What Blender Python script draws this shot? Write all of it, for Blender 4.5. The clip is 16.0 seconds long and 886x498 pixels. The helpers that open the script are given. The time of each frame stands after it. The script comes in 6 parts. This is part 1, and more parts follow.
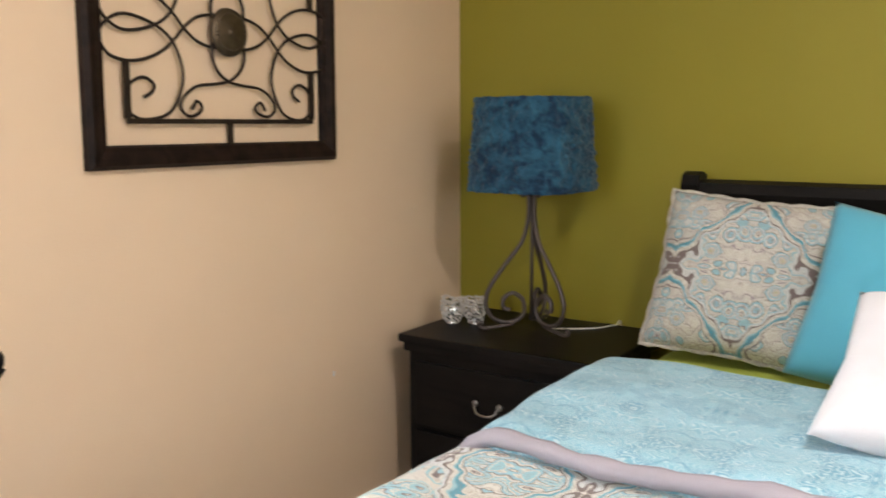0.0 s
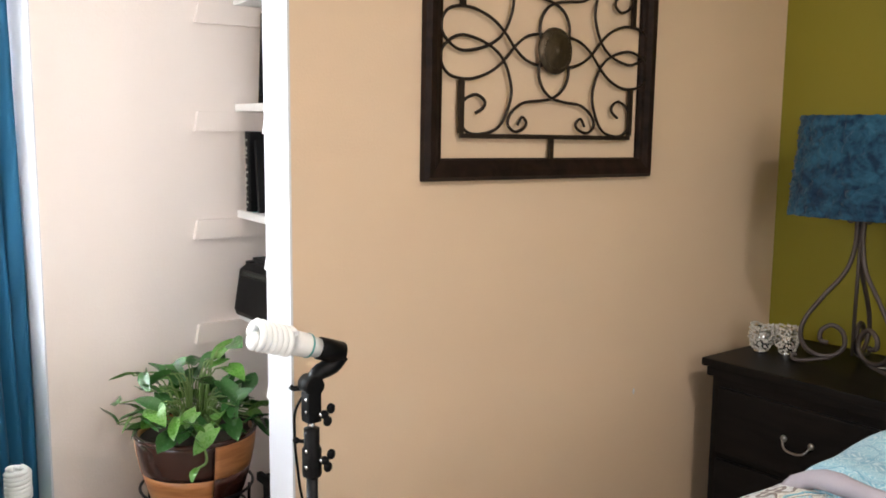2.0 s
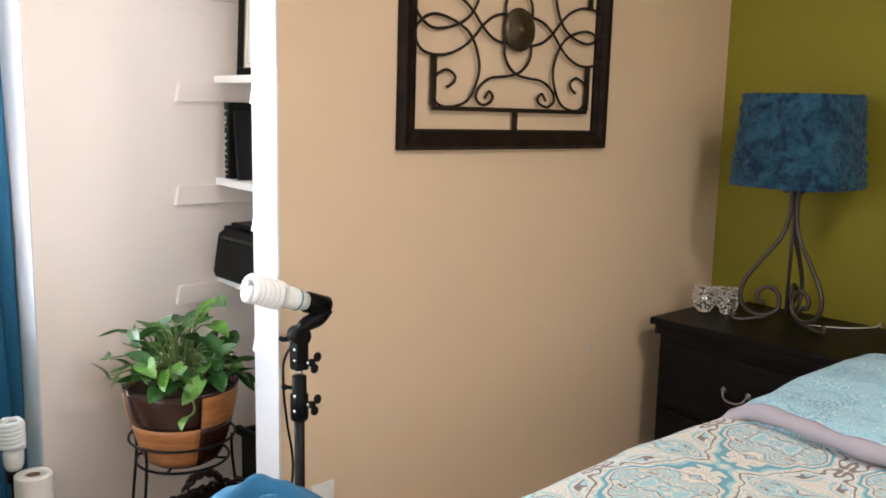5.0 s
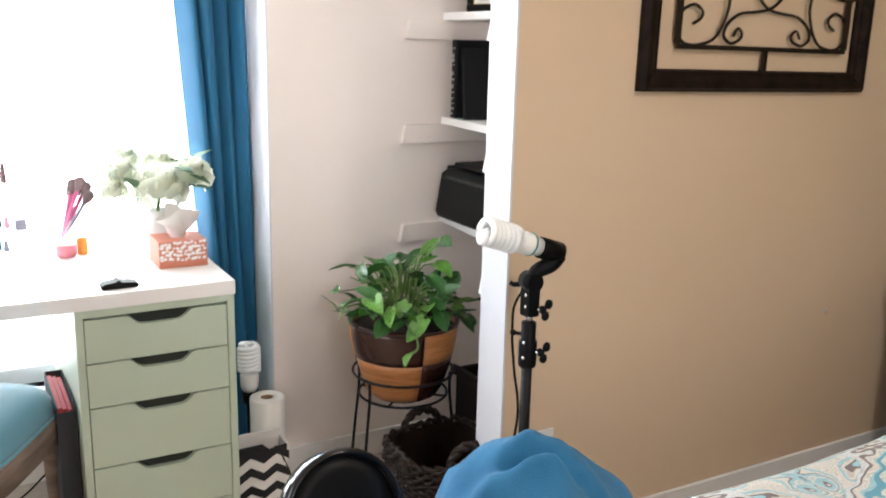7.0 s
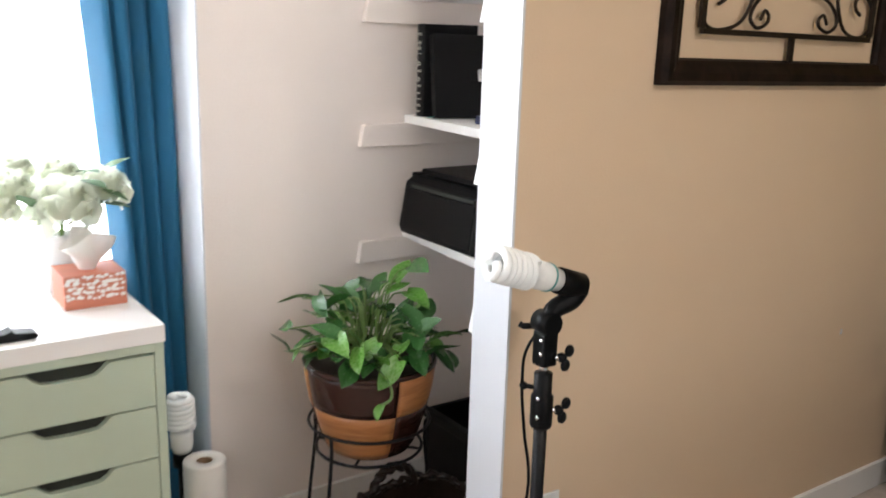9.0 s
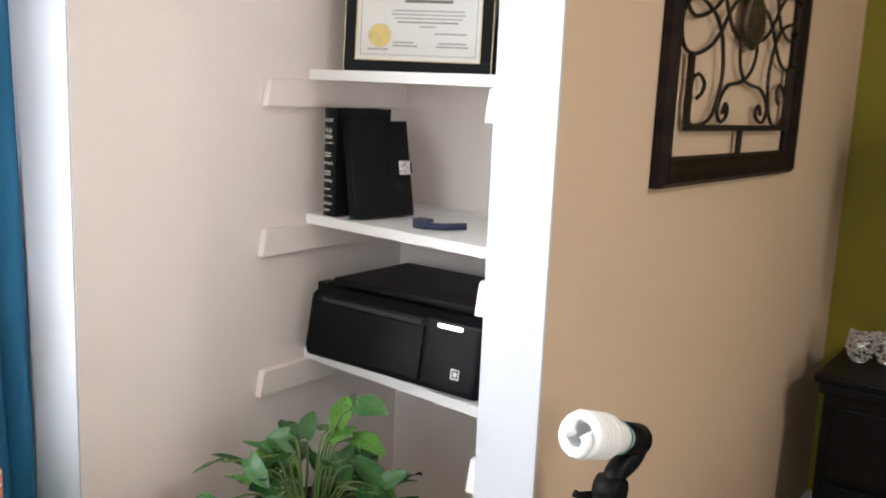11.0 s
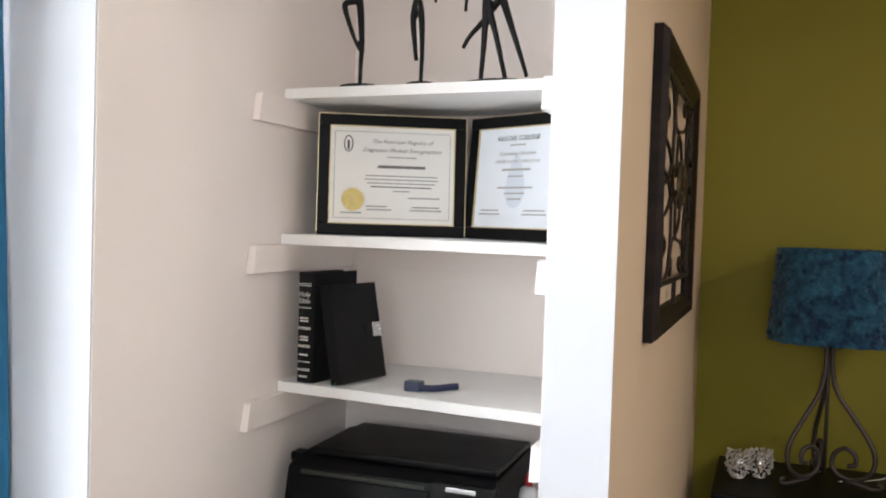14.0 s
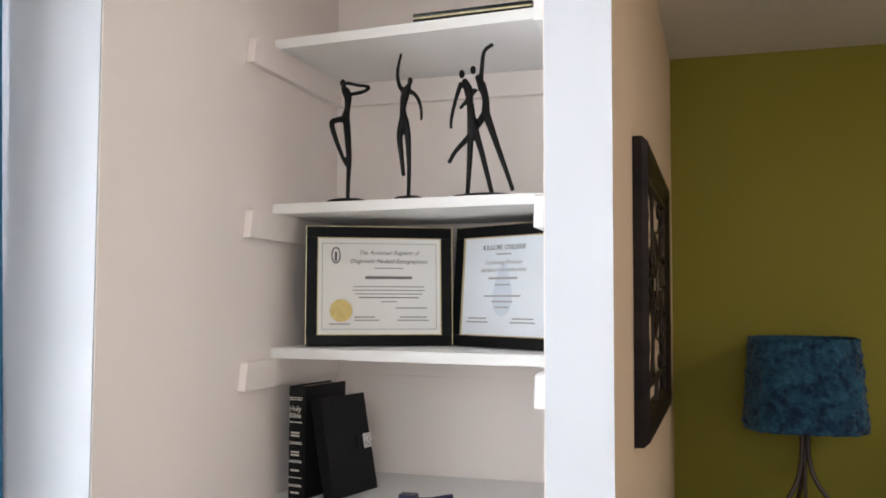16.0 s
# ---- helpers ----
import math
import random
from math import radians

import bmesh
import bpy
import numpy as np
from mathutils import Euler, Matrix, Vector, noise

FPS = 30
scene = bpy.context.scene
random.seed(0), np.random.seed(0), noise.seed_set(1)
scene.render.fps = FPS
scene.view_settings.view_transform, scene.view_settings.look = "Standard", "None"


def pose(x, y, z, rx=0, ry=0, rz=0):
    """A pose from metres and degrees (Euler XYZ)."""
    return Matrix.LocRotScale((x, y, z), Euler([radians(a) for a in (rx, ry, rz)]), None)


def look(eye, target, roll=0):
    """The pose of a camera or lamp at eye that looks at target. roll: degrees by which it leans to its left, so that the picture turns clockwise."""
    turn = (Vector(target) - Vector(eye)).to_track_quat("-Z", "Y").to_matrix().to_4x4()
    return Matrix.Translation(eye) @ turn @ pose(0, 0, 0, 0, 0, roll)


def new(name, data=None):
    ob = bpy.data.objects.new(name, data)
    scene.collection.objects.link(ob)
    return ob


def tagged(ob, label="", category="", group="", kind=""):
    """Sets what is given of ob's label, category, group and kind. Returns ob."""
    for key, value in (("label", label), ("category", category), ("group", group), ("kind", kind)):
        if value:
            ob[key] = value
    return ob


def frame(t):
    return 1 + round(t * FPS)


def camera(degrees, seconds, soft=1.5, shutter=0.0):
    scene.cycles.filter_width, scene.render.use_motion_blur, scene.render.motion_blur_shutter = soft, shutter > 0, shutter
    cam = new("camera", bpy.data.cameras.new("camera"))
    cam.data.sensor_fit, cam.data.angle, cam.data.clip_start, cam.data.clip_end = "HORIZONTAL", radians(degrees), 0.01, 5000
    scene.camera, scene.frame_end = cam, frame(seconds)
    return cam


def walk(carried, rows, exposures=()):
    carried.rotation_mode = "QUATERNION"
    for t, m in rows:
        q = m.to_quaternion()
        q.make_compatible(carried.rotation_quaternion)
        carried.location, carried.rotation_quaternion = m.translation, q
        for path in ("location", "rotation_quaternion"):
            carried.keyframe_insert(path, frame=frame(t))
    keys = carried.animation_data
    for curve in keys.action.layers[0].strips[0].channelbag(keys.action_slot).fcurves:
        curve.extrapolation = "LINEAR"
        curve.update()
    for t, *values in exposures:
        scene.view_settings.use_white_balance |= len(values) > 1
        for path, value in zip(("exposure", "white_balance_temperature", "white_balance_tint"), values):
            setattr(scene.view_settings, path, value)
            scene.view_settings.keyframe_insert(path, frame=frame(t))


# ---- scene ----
# ---- camera ----
cam = camera(52.67, 16.0, soft=1.7, shutter=0.4)
ROWS = [
    (0, 1.798, -0.870, 1.340, 33.91, -8.46, 0.34),
    (0.5, 1.789, -0.890, 1.334, 40.08, -7.23, 0.53),
    (1, 1.800, -0.906, 1.339, 45.64, -7.13, -0.24),
    (1.5, 1.762, -0.930, 1.349, 49.63, -7.21, -0.24),
    (2, 1.752, -0.944, 1.355, 51.99, -7.81, -0.55),
    (2.5, 1.758, -0.946, 1.344, 51.72, -8.69, -0.16),
    (3, 1.791, -0.940, 1.338, 49.94, -9.04, -0.32),
    (3.5, 1.822, -0.945, 1.336, 49.31, -8.76, -0.42),
    (6, 1.851, -1.210, 1.352, 48.66, -9.65, -1.84),
    (6.5, 1.785, -1.218, 1.344, 56.03, -11.08, -1.41),
    (7, 1.729, -1.156, 1.338, 60.84, -13.26, -1.35),
    (7.5, 1.698, -1.118, 1.318, 63.44, -15.28, -1.76),
    (8, 1.664, -1.091, 1.324, 64.28, -14.82, -1.26),
    (8.5, 1.506, -1.071, 1.304, 62.91, -15.00, -2.26),
    (8.7, 1.420, -1.067, 1.306, 60.00, -14.38, -2.23),
    (10.8, 0.685, -1.142, 1.375, 38.61, -11.44, -2.32),
    (11, 0.667, -1.190, 1.386, 36.56, -10.18, -2.49),
    (11.5, 0.636, -1.342, 1.386, 30.63, -7.95, -0.07),
    (12, 0.584, -1.420, 1.407, 27.93, -7.81, -0.69),
    (12.5, 0.451, -1.443, 1.420, 23.61, -5.13, -1.05),
    (13, 0.335, -1.491, 1.418, 18.93, -5.87, 0.30),
    (13.5, 0.273, -1.473, 1.446, 22.31, -3.57, -1.18),
    (14, 0.230, -1.447, 1.453, 20.07, -1.84, -1.76),
    (14.5, 0.155, -1.440, 1.504, 16.50, 0.61, -0.45),
    (15, 0.134, -1.446, 1.524, 15.15, 2.81, 1.60),
    (15.5, 0.142, -1.472, 1.524, 16.01, 3.72, 0.78),
    (16, 0.169, -1.494, 1.517, 17.19, 3.25, -0.19),
]
EXPOSURES = [(0.0, 0.62), (0.5, 0.72), (1.0, 0.70), (2.0, 0.44), (3.5, 0.27), (6.0, 0.4), (7.0, 0.21), (8.7, 0.10), (10.8, 0.03), (12.0, -0.12), (13.0, -0.08), (14.5, -0.28), (16.0, -0.47)]
walk(cam, [(t, pose(x, y, z, 90 + pitch, roll, yaw)) for t, x, y, z, yaw, pitch, roll in ROWS], EXPOSURES)

# ---- world and lights ----
world = bpy.data.worlds.new("sky")
scene.world = world
world.use_nodes = True
wn = world.node_tree
sky = wn.nodes.new("ShaderNodeTexSky")
sky.sky_type, sky.sun_disc = "NISHITA", False
sky.sun_elevation, sky.sun_rotation = radians(40), radians(200)
wn.links.new(sky.outputs[0], wn.nodes["Background"].inputs[0])
wn.nodes["Background"].inputs[1].default_value = 0.12


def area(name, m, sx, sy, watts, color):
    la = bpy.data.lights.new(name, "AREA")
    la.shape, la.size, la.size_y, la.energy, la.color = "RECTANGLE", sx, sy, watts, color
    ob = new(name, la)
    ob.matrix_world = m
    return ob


area("window_light", look((-1.16, -1.25, 1.36), (1.0, -1.25, 1.30)), 1.45, 1.5, 57, (0.845, 0.925, 1.0))
# Unseen window assumed on the right, from the light on the tan wall.
area("window_light_side", look((3.42, -0.75, 1.64), (0.0, -0.3, 1.35)), 1.3, 1.2, 16, (1.0, 0.98, 0.97))
# Added fill from behind to brighten the alcove; no window is known there.
area("back_fill_light", look((0.35, -2.87, 1.68), (-0.35, 0.3, 1.55)), 1.4, 1.2, 24.5, (0.87, 0.93, 1.0))
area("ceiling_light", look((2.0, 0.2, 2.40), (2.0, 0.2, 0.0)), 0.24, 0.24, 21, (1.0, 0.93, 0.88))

# ---- materials ----
def mat(name, color, rough=0.6, metal=0.0, vary=0.08, scale=6.0, bump=0.0, bscale=120.0, spec=0.5, fine=0.0, sheen=0.0):
    """Painted or plain surface: two scales of tone, fine relief."""
    m = bpy.data.materials.new(name)
    m.use_nodes = True
    nt = m.node_tree
    b = nt.nodes["Principled BSDF"]
    b.inputs["Metallic"].default_value = metal
    b.inputs["Specular IOR Level"].default_value = spec
    b.inputs["Sheen Weight"].default_value = sheen
    tc = nt.nodes.new("ShaderNodeTexCoord")
    n1 = nt.nodes.new("ShaderNodeTexNoise")
    n1.inputs["Scale"].default_value, n1.inputs["Detail"].default_value = scale, 5
    nt.links.new(tc.outputs["Object"], n1.inputs["Vector"])
    mix = nt.nodes.new("ShaderNodeMix")
    mix.data_type = "RGBA"
    mix.inputs[6].default_value = (*[c * (1 - vary) for c in color], 1)
    mix.inputs[7].default_value = (*[min(1, c * (1 + vary)) for c in color], 1)
    nt.links.new(n1.outputs["Fac"], mix.inputs[0])
    nt.links.new(mix.outputs[2], b.inputs["Base Color"])
    mr = nt.nodes.new("ShaderNodeMapRange")
    mr.inputs["To Min"].default_value, mr.inputs["To Max"].default_value = max(0.02, rough - 0.08), min(1, rough + 0.08)
    n2 = nt.nodes.new("ShaderNodeTexNoise")
    n2.inputs["Scale"].default_value, n2.inputs["Detail"].default_value = bscale, 3
    nt.links.new(tc.outputs["Object"], n2.inputs["Vector"])
    nt.links.new(n1.outputs["Fac"], mr.inputs["Value"])
    nt.links.new(mr.outputs[0], b.inputs["Roughness"])
    if bump:
        bp = nt.nodes.new("ShaderNodeBump")
        bp.inputs["Strength"].default_value, bp.inputs["Distance"].default_value = bump, 0.002
        nt.links.new(n2.outputs["Fac"], bp.inputs["Height"])
        nt.links.new(bp.outputs[0], b.inputs["Normal"])
    return m


def ramp_node(nt, stops, interp="LINEAR"):
    r = nt.nodes.new("ShaderNodeValToRGB")
    r.color_ramp.interpolation = interp
    el = r.color_ramp.elements
    el[0].position, el[0].color = stops[0][0], (*stops[0][1], 1)
    el[1].position, el[1].color = stops[-1][0], (*stops[-1][1], 1)
    for p, c in stops[1:-1]:
        e = el.new(p)
        e.color = (*c, 1)
    return r


def paisley(name, bands, fills, size, shift=(0.0, 0.0), fill_scale=11.0, filigree=(0.8, 0.78, 0.72), amount=0.4, lines=30, plain=False, crease=0.01, swirl=0.035):
    """Printed cotton: ogee medallions mirrored about their axes, outlined in bands and filled with ringed teardrops."""
    m = bpy.data.materials.new(name)
    m.use_nodes = True
    nt = m.node_tree
    L = nt.links.new
    b = nt.nodes["Principled BSDF"]
    b.inputs["Roughness"].default_value = 0.85
    b.inputs["Specular IOR Level"].default_value = 0.2
    b.inputs["Sheen Weight"].default_value = 0.1

    def op(kind, a, c=None):
        n = nt.nodes.new("ShaderNodeMath")
        n.operation = kind
        for i, v in enumerate((a, c)):
            if v is None:
                continue
            if isinstance(v, (int, float)):
                n.inputs[i].default_value = v
            else:
                L(v, n.inputs[i])
        return n.outputs[0]
    uv = nt.nodes.new("ShaderNodeUVMap")
    sep = nt.nodes.new("ShaderNodeSeparateXYZ")
    L(uv.outputs[0], sep.inputs[0])
    x, y = op("ADD", sep.outputs[0], shift[0]), op("ADD", sep.outputs[1], shift[1])
    cmb = nt.nodes.new("ShaderNodeCombineXYZ")
    L(op("PINGPONG", x, size[0] / 2), cmb.inputs[0])
    L(op("PINGPONG", y, size[1] / 2), cmb.inputs[1])
    wob = nt.nodes.new("ShaderNodeTexNoise")
    wob.inputs["Scale"].default_value, wob.inputs["Detail"].default_value = 9.0, 2
    L(cmb.outputs[0], wob.inputs["Vector"])
    lat = op("ADD", op("COSINE", op("MULTIPLY", x, 2 * math.pi / size[0])), op("COSINE", op("MULTIPLY", y, 2 * math.pi / size[1])))
    lat = op("ADD", op("ADD", op("MULTIPLY", lat, 0.25), 0.5), op("MULTIPLY", op("SUBTRACT", wob.outputs["Fac"], 0.5), 0.75))
    band = ramp_node(nt, bands, "CONSTANT")
    L(lat, band.inputs[0])
    inband = op("LESS_THAN", op("ABSOLUTE", op("SUBTRACT", lat, 0.5)), 0.13)
    add = nt.nodes.new("ShaderNodeMixRGB")
    add.blend_type = "LINEAR_LIGHT"
    add.inputs[0].default_value = swirl
    L(cmb.outputs[0], add.inputs[1])
    L(wob.outputs["Color"], add.inputs[2])
    vo = nt.nodes.new("ShaderNodeTexVoronoi")
    vo.inputs["Scale"].default_value = fill_scale
    L(add.outputs[0], vo.inputs["Vector"])
    fill = ramp_node(nt, fills, "CONSTANT")
    L(vo.outputs["Distance"], fill.inputs[0])
    mb = nt.nodes.new("ShaderNodeMixRGB")
    if plain:
        mb.inputs[0].default_value = 0.0
    else:
        L(inband, mb.inputs[0])
    L(fill.outputs[0], mb.inputs[1])
    L(band.outputs[0], mb.inputs[2])
    v2 = nt.nodes.new("ShaderNodeTexVoronoi")
    v2.inputs["Scale"].default_value = fill_scale * 2.6
    L(add.outputs[0], v2.inputs["Vector"])
    fine = op("MULTIPLY", op("GREATER_THAN", op("SINE", op("MULTIPLY", v2.outputs["Distance"], lines)), 0.4), amount)
    mx = nt.nodes.new("ShaderNodeMixRGB")
    L(fine, mx.inputs[0])
    L(mb.outputs[0], mx.inputs[1])
    mx.inputs[2].default_value = (*filigree, 1)
    L(mx.outputs[0], b.inputs["Base Color"])
    wv = nt.nodes.new("ShaderNodeTexNoise")
    wv.inputs["Scale"].default_value = 420
    L(uv.outputs[0], wv.inputs["Vector"])
    cr = nt.nodes.new("ShaderNodeTexNoise")
    cr.inputs["Scale"].default_value, cr.inputs["Detail"].default_value = 9, 4
    L(uv.outputs[0], cr.inputs["Vector"])
    bp = nt.nodes.new("ShaderNodeBump")
    bp.inputs["Strength"].default_value, bp.inputs["Distance"].default_value = 0.5, crease
    L(op("ADD", op("MULTIPLY", wv.outputs["Fac"], 0.06), cr.outputs["Fac"]), bp.inputs["Height"])
    L(bp.outputs[0], b.inputs["Normal"])
    return m


def ruffled(name, dark, light):
    """Gathered cloth: curling petals in relief, their fold shading put into the colour."""
    m = bpy.data.materials.new(name)
    m.use_nodes = True
    nt = m.node_tree
    b = nt.nodes["Principled BSDF"]
    b.inputs["Roughness"].default_value = 0.85
    b.inputs["Specular IOR Level"].default_value = 0.2
    b.inputs["Sheen Weight"].default_value = 0.15
    tc = nt.nodes.new("ShaderNodeTexCoord")
    n = nt.nodes.new("ShaderNodeTexNoise")
    n.inputs["Scale"].default_value, n.inputs["Detail"].default_value, n.inputs["Distortion"].default_value = 12.0, 3, 1.8
    nt.links.new(tc.outputs["Object"], n.inputs["Vector"])
    n2 = nt.nodes.new("ShaderNodeTexNoise")
    n2.inputs["Scale"].default_value, n2.inputs["Detail"].default_value, n2.inputs["Distortion"].default_value = 45.0, 3, 1.2
    nt.links.new(tc.outputs["Object"], n2.inputs["Vector"])
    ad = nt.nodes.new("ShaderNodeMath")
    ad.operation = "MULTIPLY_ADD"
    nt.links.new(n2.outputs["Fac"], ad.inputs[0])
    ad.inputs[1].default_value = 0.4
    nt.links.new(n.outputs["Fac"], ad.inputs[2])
    # same noise as the bump: hollows painted dark, crests light
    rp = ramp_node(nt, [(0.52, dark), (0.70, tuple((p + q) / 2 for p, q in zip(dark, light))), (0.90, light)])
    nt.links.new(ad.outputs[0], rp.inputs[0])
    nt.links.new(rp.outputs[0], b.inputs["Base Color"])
    bp = nt.nodes.new("ShaderNodeBump")
    bp.inputs["Strength"].default_value, bp.inputs["Distance"].default_value = 0.8, 0.012
    nt.links.new(ad.outputs[0], bp.inputs["Height"])
    nt.links.new(bp.outputs[0], b.inputs["Normal"])
    return m


def wood(name, dark, light, scale=4.0, rough=0.45, stretch=(1, 1, 8), spec=0.5):
    m = bpy.data.materials.new(name)
    m.use_nodes = True
    nt = m.node_tree
    b = nt.nodes["Principled BSDF"]
    tc = nt.nodes.new("ShaderNodeTexCoord")
    mp = nt.nodes.new("ShaderNodeMapping")
    mp.inputs["Scale"].default_value = stretch
    nt.links.new(tc.outputs["Object"], mp.inputs[0])
    n = nt.nodes.new("ShaderNodeTexNoise")
    n.inputs["Scale"].default_value, n.inputs["Detail"].default_value, n.inputs["Distortion"].default_value = scale, 8, 0.6
    nt.links.new(mp.outputs[0], n.inputs["Vector"])
    rp = ramp_node(nt, [(0.3, dark), (0.7, light)])
    nt.links.new(n.outputs["Fac"], rp.inputs[0])
    nt.links.new(rp.outputs[0], b.inputs["Base Color"])
    b.inputs["Roughness"].default_value = rough
    b.inputs["Specular IOR Level"].default_value = spec
    bp = nt.nodes.new("ShaderNodeBump")
    bp.inputs["Strength"].default_value, bp.inputs["Distance"].default_value = 0.15, 0.001
    nt.links.new(n.outputs["Fac"], bp.inputs["Height"])
    nt.links.new(bp.outputs[0], b.inputs["Normal"])
    return m


def glow(name, color, strength):
    m = bpy.data.materials.new(name)
    m.use_nodes = True
    b = m.node_tree.nodes["Principled BSDF"]
    b.inputs["Base Color"].default_value = (*color, 1)
    b.inputs["Emission Color"].default_value = (*color, 1)
    b.inputs["Emission Strength"].default_value = strength
    return m


def glass(name, color=(1, 1, 1), rough=0.0):
    m = bpy.data.materials.new(name)
    m.use_nodes = True
    b = m.node_tree.nodes["Principled BSDF"]
    b.inputs["Base Color"].default_value = (*color, 1)
    b.inputs["Roughness"].default_value = rough
    b.inputs["Transmission Weight"].default_value = 1.0
    b.inputs["IOR"].default_value = 1.45
    return m


TAN = mat("tan_wall_paint", (0.675, 0.510, 0.355), 0.75, vary=0.03, scale=1.5, bump=0.25, bscale=180)
BEIGE = mat("beige_wall_paint", (0.85, 0.772, 0.728), 0.75, vary=0.025, scale=1.5, bump=0.25, bscale=180)
GREEN = mat("olive_green_wall_paint", (0.208, 0.174, 0.006), 0.7, vary=0.04, scale=1.5, bump=0.25, bscale=180)
WHITE = mat("white_trim_paint", (0.61, 0.625, 0.67), 0.45, vary=0.02, scale=4, bump=0.15, bscale=60)
SHELF = mat("white_shelf_paint", (0.80, 0.79, 0.78), 0.5, vary=0.03, scale=5, bump=0.2, bscale=90)
CEIL = mat("ceiling_paint", (0.66, 0.60, 0.52), 0.9, vary=0.03, scale=3, bump=0.8, bscale=90)
CARPET = mat("beige_carpet", (0.50, 0.43, 0.38), 0.95, vary=0.22, scale=45, bump=1.0, bscale=420, spec=0.1)
BLACKWOOD = wood("black_stained_wood", (0.004, 0.0035, 0.0035), (0.010, 0.008, 0.007), 5, 0.38, (1, 6, 6), 0.10)
FRAMEWOOD = wood("dark_brown_frame_wood", (0.006, 0.0035, 0.0028), (0.022, 0.012, 0.009), 6, 0.45, (1, 4, 4), 0.12)
IRON = mat("dark_iron", (0.028, 0.018, 0.013), 0.45, metal=0.6, vary=0.3, scale=30, bump=0.3, bscale=200)
LAMPIRON = mat("grey_brown_lamp_iron", (0.075, 0.06, 0.055), 0.5, metal=0.5, vary=0.3, scale=30, bump=0.3, bscale=200)
BRONZE = mat("bronze_medallion", (0.085, 0.062, 0.038), 0.4, metal=0.7, vary=0.5, scale=60, bump=0.5, bscale=150)
FIGURE = mat("black_bronze", (0.005, 0.0045, 0.0045), 0.4, metal=0.1, spec=0.2, vary=0.3, scale=30, bump=0.2)
BLACKPL = mat("black_plastic", (0.004, 0.004, 0.0045), 0.42, vary=0.2, scale=8, bump=0.1, bscale=300, spec=0.12)
GLOSSBLACK = mat("glossy_black_plastic", (0.005, 0.005, 0.006), 0.14, vary=0.1, spec=0.4)
NICKEL = mat("aged_nickel", (0.32, 0.31, 0.30), 0.3, metal=1.0, vary=0.2)
LEATHER = mat("black_leather", (0.006, 0.006, 0.0065), 0.5, spec=0.14, vary=0.2, scale=15, bump=0.6, bscale=260)
GOLD = mat("gold_foil", (0.60, 0.50, 0.30), 0.4, metal=0.7, vary=0.2, scale=40)
SILVERINK = mat("silver_lettering", (0.7, 0.68, 0.62), 0.4, metal=0.4)
CHROME = mat("chrome", (0.7, 0.7, 0.7), 0.18, metal=1.0, vary=0.05)
PAPER = mat("certificate_paper", (0.80, 0.79, 0.765), 0.8, vary=0.02, scale=8)
PAPER2 = mat("blue_white_paper", (0.74, 0.78, 0.83), 0.8, vary=0.04, scale=9)
INK = mat("dark_ink", (0.09, 0.09, 0.095), 0.8)
PALEINK = mat("faded_ink", (0.36, 0.355, 0.36), 0.8)
WATERMARK = mat("pale_blue_watermark_ink", (0.62, 0.675, 0.75), 0.8)
SEALGOLD = mat("gold_seal", (0.42, 0.32, 0.12), 0.4, metal=0.6, vary=0.25, scale=90)
NAVY = mat("navy_plastic", (0.012, 0.018, 0.06), 0.35)
GREENPAINT = mat("pale_mint_green_lacquer", (0.475, 0.55, 0.435), 0.4, vary=0.02, scale=3)
DESKWHITE = mat("white_laminate", (0.82, 0.79, 0.77), 0.35, vary=0.02, scale=4)
GAP = mat("gap_shade_dark", (0.03, 0.035, 0.028), 0.8)
CURTAIN = mat("teal_blue_curtain_cloth", (0.006, 0.118, 0.240), 0.75, vary=0.12, scale=12, bump=0.3, bscale=500, sheen=0.1)
TEALVELVET = mat("teal_velvet", (0.075, 0.25, 0.34), 0.8, vary=0.12, scale=9, bump=0.3, bscale=600, sheen=0.6)
CHAIRWOOD = wood("weathered_grey_oak", (0.13, 0.085, 0.06), (0.27, 0.19, 0.145), 7, 0.65, (1, 1, 5))
FLEECE = mat("blue_fleece", (0.026, 0.128, 0.250), 0.95, vary=0.2, scale=14, bump=0.6, bscale=650, spec=0.1, sheen=0.08)
TEALPILLOW = mat("turquoise_cotton", (0.055, 0.26, 0.345), 0.85, vary=0.05, scale=20, bump=0.3, bscale=600, sheen=0.2)
WHITEPILLOW = mat("white_cotton", (0.46, 0.44, 0.45), 0.85, vary=0.04, scale=20, bump=0.5, bscale=400, sheen=0.2)
SHEET = mat("lime_green_sheet", (0.34, 0.40, 0.06), 0.85, vary=0.05, scale=15, bump=0.3, bscale=500)
GREYTRIM = mat("grey_mauve_binding", (0.25, 0.22, 0.245), 0.85, vary=0.05, scale=20, bump=0.4, bscale=500)
CREAM, TEAL, AQUA = (0.48, 0.45, 0.395), (0.06, 0.24, 0.31), (0.22, 0.39, 0.44)
BROWN, OLIVE, PALE = (0.13, 0.10, 0.092), (0.31, 0.29, 0.12), (0.46, 0.47, 0.46)
BANDS = [(0.0, CREAM), (0.36, BROWN), (0.385, CREAM), (0.43, TEAL), (0.475, AQUA), (0.50, CREAM), (0.56, BROWN), (0.585, PALE), (0.62, AQUA), (0.66, CREAM)]
FILLS = [(0.0, OLIVE), (0.10, CREAM), (0.19, BROWN), (0.215, CREAM), (0.29, AQUA), (0.36, (0.24, 0.20, 0.215)), (0.39, PALE), (0.47, AQUA), (0.54, BROWN), (0.565, CREAM), (0.68, (0.24, 0.20, 0.215)), (0.71, CREAM)]
